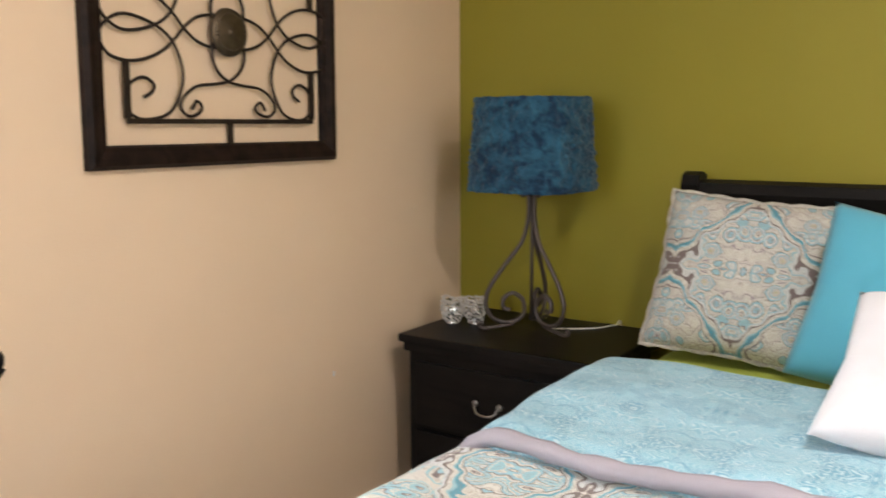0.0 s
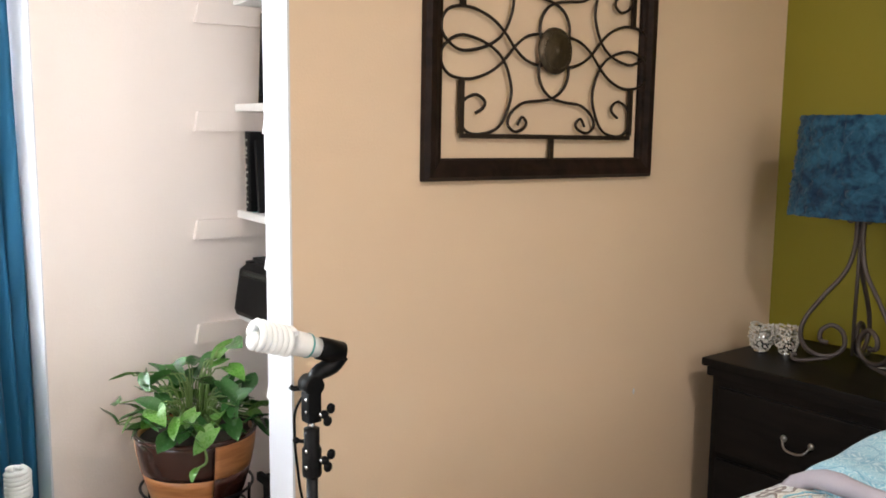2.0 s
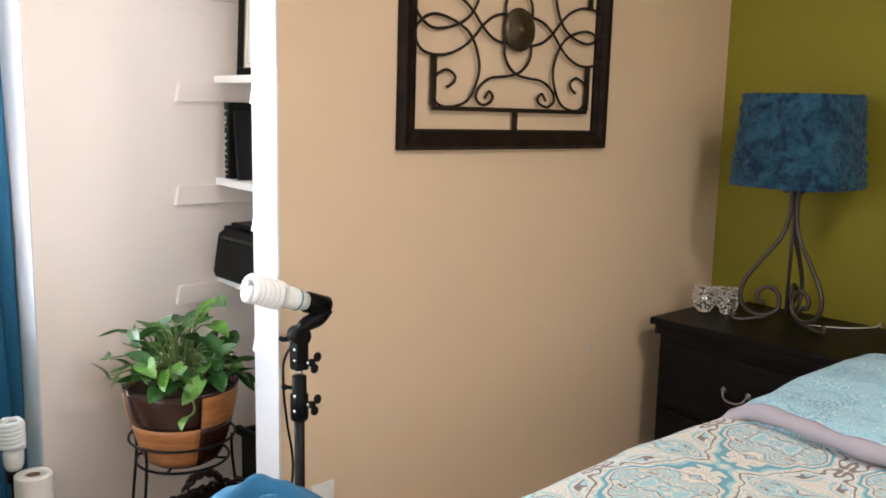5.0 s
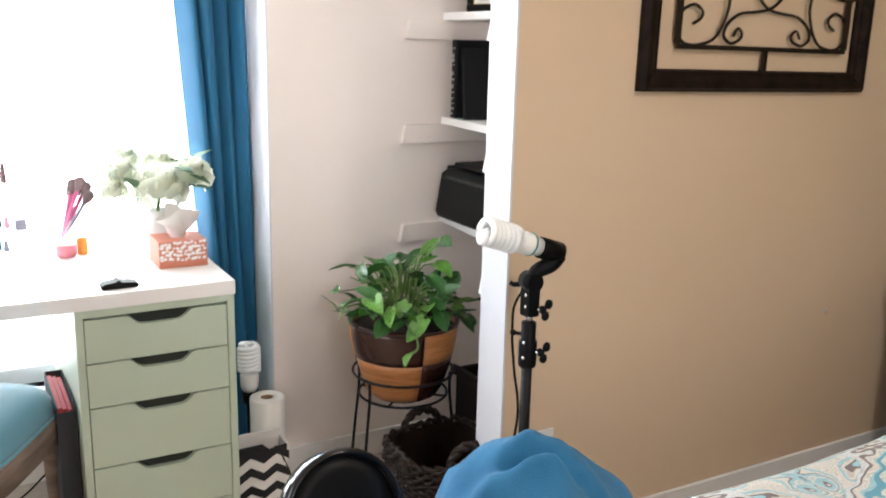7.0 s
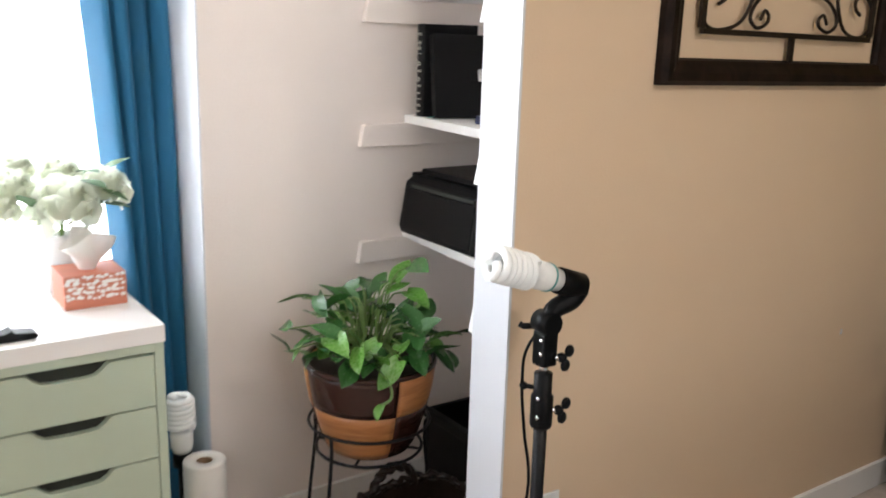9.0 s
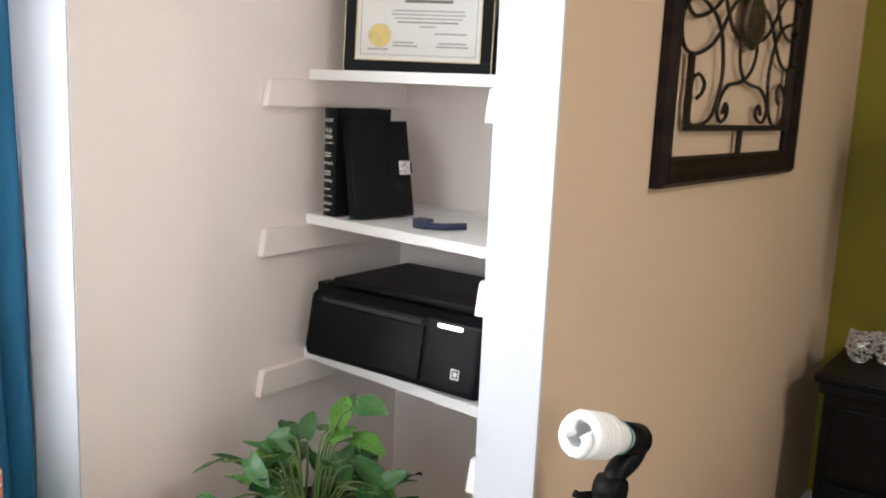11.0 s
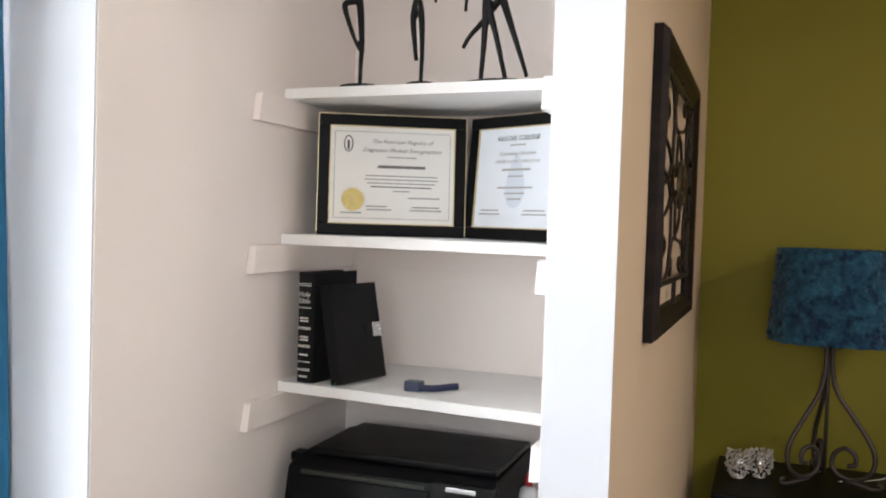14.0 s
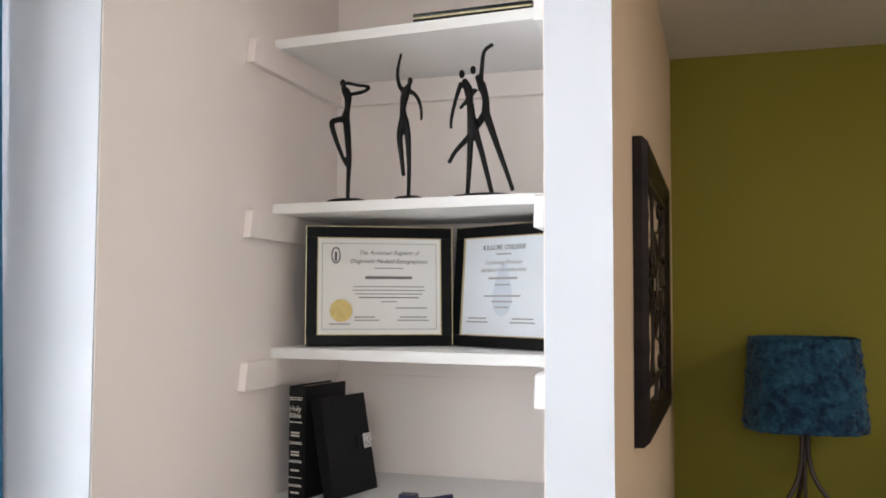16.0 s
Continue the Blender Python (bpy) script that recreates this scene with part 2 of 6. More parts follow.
SWIRLS = [(0.0, OLIVE), (0.10, CREAM), (0.17, BROWN), (0.205, CREAM), (0.29, BROWN), (0.315, AQUA), (0.42, CREAM), (0.46, AQUA), (0.52, BROWN), (0.55, CREAM), (0.62, AQUA), (0.70, CREAM)]
PAISLEY = paisley("paisley_cotton", BANDS, SWIRLS, (0.27, 0.36), (0.02, 0.10), 15.0, filigree=(0.19, 0.16, 0.14), amount=0.4, lines=30, swirl=0.08)
PAISLEYPILLOW = paisley("paisley_pillow_cotton", BANDS, FILLS, (0.40, 0.46), (0.0, 0.23), 22.0, filigree=(0.16, 0.135, 0.125), amount=0.6, lines=34)
AQUAPRINT = paisley("pale_aqua_print", BANDS, [(0.0, (0.13, 0.29, 0.36)), (0.2, (0.16, 0.32, 0.39)), (0.4, (0.12, 0.26, 0.33)), (0.6, (0.17, 0.33, 0.40))], (0.30, 0.40), (0, 0), 9.0, filigree=(0.40, 0.49, 0.52), amount=0.72, lines=48, plain=True, crease=0.02, swirl=0.10)
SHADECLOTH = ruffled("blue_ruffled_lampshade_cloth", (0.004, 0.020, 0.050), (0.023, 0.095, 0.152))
SHADELINING = mat("dark_shade_lining", (0.02, 0.07, 0.11), 0.9)
# Tube whitened by a faint emission although the bulbs are unlit.
CFL = glow("faint_glow_white_tube", (0.85, 0.86, 0.86), 0.03)
CERAMIC = mat("white_ceramic", (0.78, 0.78, 0.77), 0.25)
TEALRING = mat("teal_plastic_ring", (0.05, 0.25, 0.24), 0.4)
BLACKMETAL = mat("black_powder_coat", (0.006, 0.006, 0.007), 0.4, spec=0.2)
POTDARK = mat("dark_brown_glaze", (0.040, 0.014, 0.010), 0.22, vary=0.3, scale=10)
POTWOOD = wood("orange_wood_glaze", (0.30, 0.11, 0.035), (0.48, 0.21, 0.075), 6, 0.35, (1.5, 1.5, 14))
SOIL = mat("potting_soil", (0.03, 0.02, 0.014), 0.95, vary=0.5, scale=80, bump=1.0)
LEAF = mat("pothos_leaf", (0.035, 0.115, 0.028), 0.25, vary=0.35, scale=14, bump=0.2, bscale=60)
LEAFLIGHT = mat("young_pothos_leaf", (0.09, 0.23, 0.035), 0.28, vary=0.3, scale=14, bump=0.2, bscale=60)
STEM = mat("green_stem", (0.12, 0.20, 0.05), 0.5)
WICKER = mat("dark_brown_wicker", (0.013, 0.0068, 0.0045), 0.34, spec=0.28, vary=0.6, scale=70, bump=0.6, bscale=120)
ROLLPAPER = mat("white_paper_roll", (0.80, 0.78, 0.75), 0.9, vary=0.03, scale=40, bump=0.5, bscale=300)
CARD = mat("brown_cardboard", (0.22, 0.13, 0.075), 0.9)
CHEVRONBLACK = mat("black_chevron_cloth", (0.012, 0.012, 0.014), 0.85)
CHEVRONWHITE = mat("white_chevron_cloth", (0.72, 0.70, 0.68), 0.85, vary=0.05, scale=30)
RED = mat("red_card", (0.45, 0.015, 0.02), 0.6)
BOXBLACK = mat("charcoal_card", (0.025, 0.027, 0.032), 0.7, vary=0.15)
PETAL = mat("cream_green_petal", (0.84, 0.85, 0.77), 0.7, vary=0.12, scale=30)
_pt = PETAL.node_tree
_tl = _pt.nodes.new("ShaderNodeBsdfTranslucent")
_tl.inputs[0].default_value = (0.84, 0.88, 0.74, 1)
_mx = _pt.nodes.new("ShaderNodeMixShader")
_mx.inputs[0].default_value = 0.5
_pt.links.new(_pt.nodes["Principled BSDF"].outputs[0], _mx.inputs[1])
_pt.links.new(_tl.outputs[0], _mx.inputs[2])
_pt.links.new(_mx.outputs[0], _pt.nodes["Material Output"].inputs[0])
FLOWERLEAF = mat("silk_leaf", (0.09, 0.17, 0.08), 0.6, vary=0.2)
CORAL = mat("coral_print_card", (0.55, 0.19, 0.12), 0.6, vary=0.15, scale=30)
PINK = mat("pink_plastic", (0.75, 0.25, 0.30), 0.35)
ORANGE = mat("orange_plastic", (0.85, 0.32, 0.05), 0.3)
# Brush and cosmetic colours paled to stand for the window's backlight haze.
MAGENTA = mat("magenta_handle", (0.62, 0.14, 0.28), 0.35)
BRISTLE = mat("brown_bristle", (0.17, 0.11, 0.11), 0.9)
GREYBRUSH = mat("haze_grey_handle", (0.26, 0.25, 0.32), 0.4)
LILAC = mat("haze_lilac_plastic", (0.48, 0.42, 0.58), 0.4)
ACRYLIC = mat("clear_acrylic", (0.97, 0.97, 0.98), 0.05)
_at = ACRYLIC.node_tree
_am = _at.nodes.new("ShaderNodeMixShader")
_am.inputs[0].default_value = 0.12
_at.links.new(_at.nodes.new("ShaderNodeBsdfTransparent").outputs[0], _am.inputs[1])
_at.links.new(_at.nodes["Principled BSDF"].outputs[0], _am.inputs[2])
_at.links.new(_am.outputs[0], _at.nodes["Material Output"].inputs[0])
CRYSTAL = mat("cut_crystal", (0.46, 0.43, 0.385), 0.3, metal=0.0, vary=0.45, scale=160, spec=0.9)
PANE = glass("window_glass", (1, 1, 1), 0.0)
SKYBACK = glow("bright_overcast_sky", (0.95, 0.97, 1.0), 5.0)
CORD = mat("white_cord", (0.55, 0.53, 0.48), 0.5)

# ---- mesh tools ----
def merge(bm, src):
    me = bpy.data.meshes.new("tmp")
    src.to_mesh(me)
    src.free()
    bm.from_mesh(me)
    bpy.data.meshes.remove(me)


def box(bm, x0, x1, y0, y1, z0, z1, bevel=0.0, m=None, seg=2):
    b = bmesh.new()
    bmesh.ops.create_cube(b, size=1.0)
    for v in b.verts:
        v.co = Vector(((x0 + x1) / 2 + v.co.x * (x1 - x0), (y0 + y1) / 2 + v.co.y * (y1 - y0), (z0 + z1) / 2 + v.co.z * (z1 - z0)))
    if bevel:
        bmesh.ops.bevel(b, geom=list(b.edges), offset=bevel, segments=seg, profile=0.7, affect="EDGES")
    if m:
        b.transform(m)
    merge(bm, b)
    return bm


def tube(bm, pts, radii, seg=8, closed=False):
    """A round rod along points; radii: one number or one a point."""
    pts = [Vector(p) for p in pts]
    n = len(pts)
    if not hasattr(radii, "__len__"):
        radii = [radii] * n
    rings = []
    up = None
    for i, p in enumerate(pts):
        a, b = pts[(i - 1) % n if closed else max(i - 1, 0)], pts[(i + 1) % n if closed else min(i + 1, n - 1)]
        d = (b - a).normalized()
        if up is None:
            up = d.orthogonal().normalized()
        up = (up - d * up.dot(d)).normalized()
        side = d.cross(up)
        rings.append([bm.verts.new(p + radii[i] * (math.cos(2 * math.pi * k / seg) * up + math.sin(2 * math.pi * k / seg) * side)) for k in range(seg)])
    for i in range(n if closed else n - 1):
        r0, r1 = rings[i], rings[(i + 1) % n]
        for k in range(seg):
            f = bm.faces.new((r0[k], r0[(k + 1) % seg], r1[(k + 1) % seg], r1[k]))
            f.smooth = True
    if not closed:
        bm.faces.new(rings[0][::-1])
        bm.faces.new(rings[-1])
    return bm


def curve(pts, n=6):
    """Catmull-Rom through points."""
    P = [Vector(p) for p in pts]
    P = [2 * P[0] - P[1]] + P + [2 * P[-1] - P[-2]]
    out = []
    for i in range(1, len(P) - 2):
        for k in range(n):
            t = k / n
            a, b, c, d = P[i - 1], P[i], P[i + 1], P[i + 2]
            out.append(0.5 * ((2 * b) + (c - a) * t + (2 * a - 5 * b + 4 * c - d) * t * t + (3 * b - a - 3 * c + d) * t ** 3))
    out.append(P[-2])
    return out


def lathe(bm, prof, seg=32, at=(0, 0, 0), a0=0.0, a1=2 * math.pi, caps=False):
    """Turned form: prof is (radius, height) from bottom to top."""
    full = abs(a1 - a0 - 2 * math.pi) < 1e-6
    cols = []
    for k in range(seg if full else seg + 1):
        a = a0 + (a1 - a0) * k / seg
        cols.append([bm.verts.new((at[0] + r * math.cos(a), at[1] + r * math.sin(a), at[2] + z)) for r, z in prof])
    n = len(cols)
    for k in range(n if full else n - 1):
        c0, c1 = cols[k], cols[(k + 1) % n]
        for i in range(len(prof) - 1):
            f = bm.faces.new((c0[i], c1[i], c1[i + 1], c0[i + 1]))
            f.smooth = True
    if not full:
        bm.faces.new(cols[0])
        bm.faces.new(cols[-1][::-1])
    bmesh.ops.remove_doubles(bm, verts=bm.verts, dist=1e-5)
    return bm


def ball(bm, c, r, sub=2, s=(1, 1, 1)):
    b = bmesh.new()
    bmesh.ops.create_icosphere(b, subdivisions=sub, radius=r)
    for v in b.verts:
        v.co = Vector((c[0] + v.co.x * s[0], c[1] + v.co.y * s[1], c[2] + v.co.z * s[2]))
    for f in b.faces:
        f.smooth = True
    merge(bm, b)
    return bm


def prism(bm, poly, h0, h1, axis="z", bevel=0.0):
    """A flat outline given depth along an axis; poly in the two other axes, in order."""
    b = bmesh.new()
    put = {"z": lambda u, v, h: (u, v, h), "y": lambda u, v, h: (u, h, v), "x": lambda u, v, h: (h, u, v)}[axis]
    lo = [b.verts.new(put(u, v, h0)) for u, v in poly]
    hi = [b.verts.new(put(u, v, h1)) for u, v in poly]
    n = len(poly)
    b.faces.new(lo[::-1])
    b.faces.new(hi)
    for k in range(n):
        b.faces.new((lo[k], lo[(k + 1) % n], hi[(k + 1) % n], hi[k]))
    bmesh.ops.recalc_face_normals(b, faces=b.faces)
    if bevel:
        bmesh.ops.bevel(b, geom=list(b.edges), offset=bevel, segments=2, profile=0.7, affect="EDGES")
    merge(bm, b)
    return bm


def grid(bm, nu, nv, fn, uvfn=None, close=False):
    """A sheet fn(u, v) over the unit square, with its own print coordinates."""
    vs = [[bm.verts.new(fn(i / nu, j / nv)) for j in range(nv + 1)] for i in range(nu + 1)]
    lay = bm.loops.layers.uv.verify() if uvfn else None
    for i in range(nu):
        for j in range(nv):
            f = bm.faces.new((vs[i][j], vs[i + 1][j], vs[i + 1][j + 1], vs[i][j + 1]))
            f.smooth = True
            if lay:
                for lo, (a, b) in zip(f.loops, ((i, j), (i + 1, j), (i + 1, j + 1), (i, j + 1))):
                    lo[lay].uv = uvfn(a / nu, b / nv)
    return bm


def part(name, bm, material, parent=None, label="", smooth=False):
    me = bpy.data.meshes.new(name)
    bm.to_mesh(me)
    bm.free()
    me.materials.append(material)
    if smooth:
        me.shade_smooth()
    ob = new(name, me)
    ob.parent = parent
    if label:
        tagged(ob, label)
    return ob


def thing(name, label, category, m=None, group=""):
    e = new(name)
    e.empty_display_size = 0.05
    if m is not None:
        e.matrix_world = m
    return tagged(e, label, category, group)


def setting(name, bm, material, label="", parent=None):
    ob = part(name, bm, material, parent)
    return tagged(ob, label, kind="structure")


def lettering(name, text, size, m, material, parent, extrude=0.0003, align="CENTER", shear=0.0, label=""):
    cu = bpy.data.curves.new(name, "FONT")
    cu.body, cu.size, cu.extrude, cu.align_x, cu.align_y, cu.shear = text, size, extrude, align, "CENTER", shear
    cu.resolution_u = 2
    tmp = bpy.data.objects.new("tmp_text", cu)
    scene.collection.objects.link(tmp)
    me = bpy.data.meshes.new_from_object(tmp.evaluated_get(bpy.context.evaluated_depsgraph_get()))
    bpy.data.objects.remove(tmp)
    me.name = name
    me.transform(m)
    me.materials.clear()
    me.materials.append(material)
    ob = new(name, me)
    ob.parent = parent
    if label:
        tagged(ob, label)
    return ob


# ---- the room ----
XT, XL, YG, CE = 0.0, -0.748, 1.916, 2.418
YB, XW, XR, YS = 0.565, -1.03, 3.30, -2.75

setting("floor", box(bmesh.new(), XW - 0.15, XR + 0.15, YS - 0.15, YG + 0.15, -0.12, 0.0), CARPET, "beige cut-pile carpet over the whole room")
setting("ceiling", box(bmesh.new(), XW - 0.15, XR + 0.15, YS - 0.15, YG + 0.15, CE, CE + 0.1), CEIL, "off-white textured ceiling")
setting("wall_green", box(bmesh.new(), -0.11, XR + 0.15, YG, YG + 0.15, 0, CE), GREEN, "olive green painted wall behind the bed")
bm = box(bmesh.new(), -0.112, XT, 0.004, YG, 0, CE)
setting("wall_tan", bm, TAN, "tan painted wall carrying the iron wall art")
bm = box(bmesh.new(), -0.113, XT + 0.001, -0.002, 0.004, 0, CE)
setting("wall_end_trim", bm, WHITE, "white painted end of the tan wall beside the alcove")
setting("wall_alcove_side", box(bmesh.new(), -0.116, -0.112, 0.004, YB, 0, CE), BEIGE, "off-white inner side of the shelf alcove")
setting("wall_alcove_back", box(bmesh.new(), XL - 0.2, -0.112, YB, YB + 0.1, 0, CE), BEIGE, "off-white back of the shelf alcove")
setting("wall_beige", box(bmesh.new(), XL - 0.1, XL, -0.334, YB, 0, CE), BEIGE, "beige painted wall beside the window recess")
setting("wall_reveal", box(bmesh.new(), XW - 0.15, XL - 0.002, -0.338, -0.2, 0, CE), WHITE, "white side of the window recess")
# window wall with its opening
WY0, WY1, WZ0, WZ1 = -2.02, -0.40, 0.30, 2.12
bm = bmesh.new()
box(bm, XW - 0.15, XW, WY1, -0.338, 0, CE)
box(bm, XW - 0.15, XW, YS, WY0, 0, CE)
box(bm, XW - 0.15, XW, WY0, WY1, 0, WZ0)
box(bm, XW - 0.15, XW, WY0, WY1, WZ1, CE)
setting("wall_window", bm, WHITE, "white wall round the bright window")
# side wall with an unseen opening, assumed for the side light
SY0, SY1, SZ0, SZ1 = -1.45, -0.05, 1.00, 2.27
bm = bmesh.new()
box(bm, XR, XR + 0.15, SY1, YG, 0, CE)
box(bm, XR, XR + 0.15, YS, SY0, 0, CE)
box(bm, XR, XR + 0.15, SY0, SY1, 0, SZ0)
box(bm, XR, XR + 0.15, SY0, SY1, SZ1, CE)
setting("wall_side", bm, TAN, "tan wall across the room")
# opening cut only for the added back fill
BX0, BX1 = -0.4, 1.1
bm = bmesh.new()
box(bm, XW - 0.15, BX0, YS - 0.15, YS, 0, CE)
box(bm, BX1, XR + 0.15, YS - 0.15, YS, 0, CE)
box(bm, BX0, BX1, YS - 0.15, YS, 0, 1.05)
box(bm, BX0, BX1, YS - 0.15, YS, 2.3, CE)
setting("wall_back", bm, TAN, "tan wall at the far side of the room")
for nm, args in (("baseboard_tan", (XT + 0.0005, XT + 0.013, 0.004, YG, 0, 0.083)), ("baseboard_green", (0.013, XR, YG - 0.013, YG - 0.0005, 0, 0.083)),
                 ("baseboard_beige", (XL + 0.0005, XL + 0.013, -0.334, YB, 0, 0.083)), ("baseboard_alcove", (XL + 0.013, -0.117, YB - 0.013, YB - 0.0005, 0, 0.083)),
                 ("baseboard_window", (XW + 0.0005, XW + 0.013, YS, -0.34, 0, 0.083))):
    setting(nm, box(bmesh.new(), *args, bevel=0.003), SHELF, "white painted baseboard")
# windows
win = thing("window_1", "wide white-framed window burnt out by bright daylight", "window")
win["kind"] = "structure"
bm = bmesh.new()
xw = XW - 0.09
for a in ((WY0, WY0 + 0.05, WZ0, WZ1), (WY1 - 0.05, WY1, WZ0, WZ1), (WY0 + 0.05, WY1 - 0.05, WZ0, WZ0 + 0.05), (WY0 + 0.05, WY1 - 0.05, WZ1 - 0.05, WZ1)):
    box(bm, xw, xw + 0.05, *a, bevel=0.004)
part("window_frame", bm, WHITE, win)
pw = part("pane", box(bmesh.new(), xw + 0.02, xw + 0.026, WY0 + 0.05, WY1 - 0.05, WZ0 + 0.05, WZ1 - 0.05), PANE, win)
pw.visible_shadow = False
part("window_sill", box(bmesh.new(), XW - 0.04, XW + 0.05, WY0 - 0.03, WY1 + 0.03, WZ0 - 0.025, WZ0, bevel=0.004), WHITE, win)
setting("backdrop", box(bmesh.new(), -2.05, -2.0, -5.0, 2.0, -1.0, 4.0), SKYBACK, "bright overcast sky outside the window")

bm = bmesh.new()
ball(bm, (XT + 0.0005, 1.185, 0.546), 0.011, 1, (0.15, 0.5, 1.0))
tagged(part("wall_scuff", bm, WHITE), "small white plaster scuff on the tan wall", "wall mark")

# ---- alcove shelves ----
SHELVES = {"a": 2.057, "b": 1.699, "c": 1.392, "d": 1.077, "e": 0.766}
YF = 0.225
CLEATS = {"a": 0.034, "b": 0.030, "c": 0.020, "d": 0.011, "e": 0.007}
for k, zb in SHELVES.items():
    yl = 0.072 + CLEATS[k]
    t = thing("wall_shelf", "white painted board shelf resting on cleats in the alcove", "shelf", group="alcove shelves")
    part("board", prism(bmesh.new(), [(XL + 0.001, YF), (-0.1165, YF - 0.058), (-0.1165, YB - 0.001), (XL + 0.001, YB - 0.001)], zb, zb + 0.022, "z", 0.002), SHELF, t)
    for side, x0 in (("l", XL), ("r", -0.116 - 0.018)):
        s = bmesh.new()
        prism(s, [(yl + 0.010 if side == "l" else 0.012, zb - 0.004), (yl if side == "l" else 0.002, zb - 0.058), (YB - 0.001, zb - 0.058), (YB - 0.001, zb - 0.0005), (yl + 0.016 if side == "l" else 0.018, zb - 0.0005)], x0 + 0.0005, x0 + 0.0175, "x", 0.002)
        part("cleat", s, SHELF if side == "r" else BEIGE, t)
    part("cleat", box(bmesh.new(), XL + 0.018, -0.135, YB - 0.018, YB - 0.001, zb - 0.058, zb - 0.0005, bevel=0.002), BEIGE, t)

# ---- wall art ----
def wall_art():
    y0, y1, z0, z1 = 0.357, 1.200, 1.217, 1.850
    art = thing("wall_art", "large dark wood frame round scrolled black ironwork on the tan wall", "wall art")
    prof = [(0.0, 0.0), (0.0, 0.018), (0.010, 0.030), (0.026, 0.028), (0.041, 0.020), (0.051, 0.017), (0.056, 0.010), (0.056, 0.0)]
    corners = [(y0, z0, 1, 1), (y1, z0, -1, 1), (y1, z1, -1, -1), (y0, z1, 1, -1)]
    for k in range(4):
        a, b = corners[k], corners[(k + 1) % 4]
        bm = bmesh.new()
        ra = [bm.verts.new((XT + 0.001 + h, a[0] + a[2] * o, a[1] + a[3] * o)) for o, h in prof]
        rb = [bm.verts.new((XT + 0.001 + h, b[0] + b[2] * o, b[1] + b[3] * o)) for o, h in prof]
        for i in range(len(prof) - 1):
            bm.faces.new((ra[i], ra[i + 1], rb[i + 1], rb[i]))
        bm.faces.new((ra[-1], ra[0], rb[0], rb[-1]))
        bm.faces.new(ra[::-1])
        bm.faces.new(rb)
        bmesh.ops.recalc_face_normals(bm, faces=bm.faces)
        part("frame_side", bm, FRAMEWOOD, art)
    cy, cz, x = 0.785, 1.556, XT + 0.016
    SU, SV = 0.00083, 0.00058

    def P(px, py, fu, fv):
        ax = 72 + (px - 215) * 80 / 690
        return (x + 0.003 * math.sin(px * 0.02), cy - fu * (590 - px) * SU, cz - fv * (py - ax) * SV)
    A = [(270, 372), (298, 352), (303, 322), (268, 292), (222, 318), (205, 390), (238, 450), (295, 464), (360, 438), (400, 345), (405, 260), (372, 150), (310, 80), (215, 40), (150, 72), (128, 130), (160, 200), (240, 225), (320, 200), (375, 150), (420, 90), (470, 50), (530, 38), (560, 50)]
    B = [(640, 150), (655, 195), (653, 250), (630, 300), (588, 330), (530, 338), (460, 342), (410, 380), (395, 430), (425, 466), (466, 457), (478, 430), (457, 405), (438, 438)]
    for fu in (1, -1):
        for fv in (1, -1):
            for pts in (A, B):
                part("scroll", tube(bmesh.new(), curve([P(px, py, fu, fv) for px, py in pts], 5), 0.0042, 6), IRON, art)
    hw, hh = 0.315, 0.227
    for s in (1, -1):
        part("crossbar", box(bmesh.new(), x - 0.006, x + 0.006, cy - hw, cy + hw, cz + s * hh - 0.006, cz + s * hh + 0.006, bevel=0.0015), IRON, art)
        part("stub", box(bmesh.new(), x - 0.005, x + 0.005, cy - 0.0065, cy + 0.0065, *sorted((cz + s * (hh + 0.006), cz + s * 0.286))), IRON, art)
        for q in (1, -1):
            part("upright", box(bmesh.new(), x - 0.005, x + 0.005, cy + q * hw - 0.007, cy + q * hw + 0.007, *sorted((cz + s * (hh - 0.006), cz + s * 0.085))), IRON, art)
    bm = bmesh.new()
    lathe(bm, [(0.0, 0.018), (0.008, 0.018), (0.012, 0.012), (0.020, 0.015), (0.026, 0.010), (0.044, 0.013), (0.050, 0.008), (0.060, 0.006), (0.062, 0.0), (0.0, -0.002)], 36)
    bm.transform(Matrix.Translation((x + 0.004, cy, cz)) @ Matrix.Rotation(radians(90), 4, "Y"))
    med = part("medallion", bm, BRONZE, art, "round bronze medallion")
    bm = bmesh.new()
    for k in range(28):
        a = 2 * math.pi * k / 28
        ball(bm, (x + 0.016, cy + 0.047 * math.cos(a), cz + 0.047 * math.sin(a)), 0.003, 1)
    part("beading", bm, BRONZE, med)
    mid = Matrix.Translation((XT, (y0 + y1) / 2, (z0 + z1) / 2))
    art.matrix_world = mid @ Matrix.Rotation(radians(-0.6), 4, "X") @ mid.inverted()


wall_art()

outlet = thing("wall_outlet", "white plastic wall outlet plate low on the tan wall", "outlet")
part("plate", box(bmesh.new(), XT + 0.0005, XT + 0.006, 0.090, 0.160, 0.250, 0.364, bevel=0.002), CERAMIC, outlet)
for zz in (0.282, 0.332):
    part("socket", box(bmesh.new(), XT + 0.006, XT + 0.008, 0.109, 0.141, zz - 0.014, zz + 0.014, bevel=0.001), DESKWHITE, outlet)


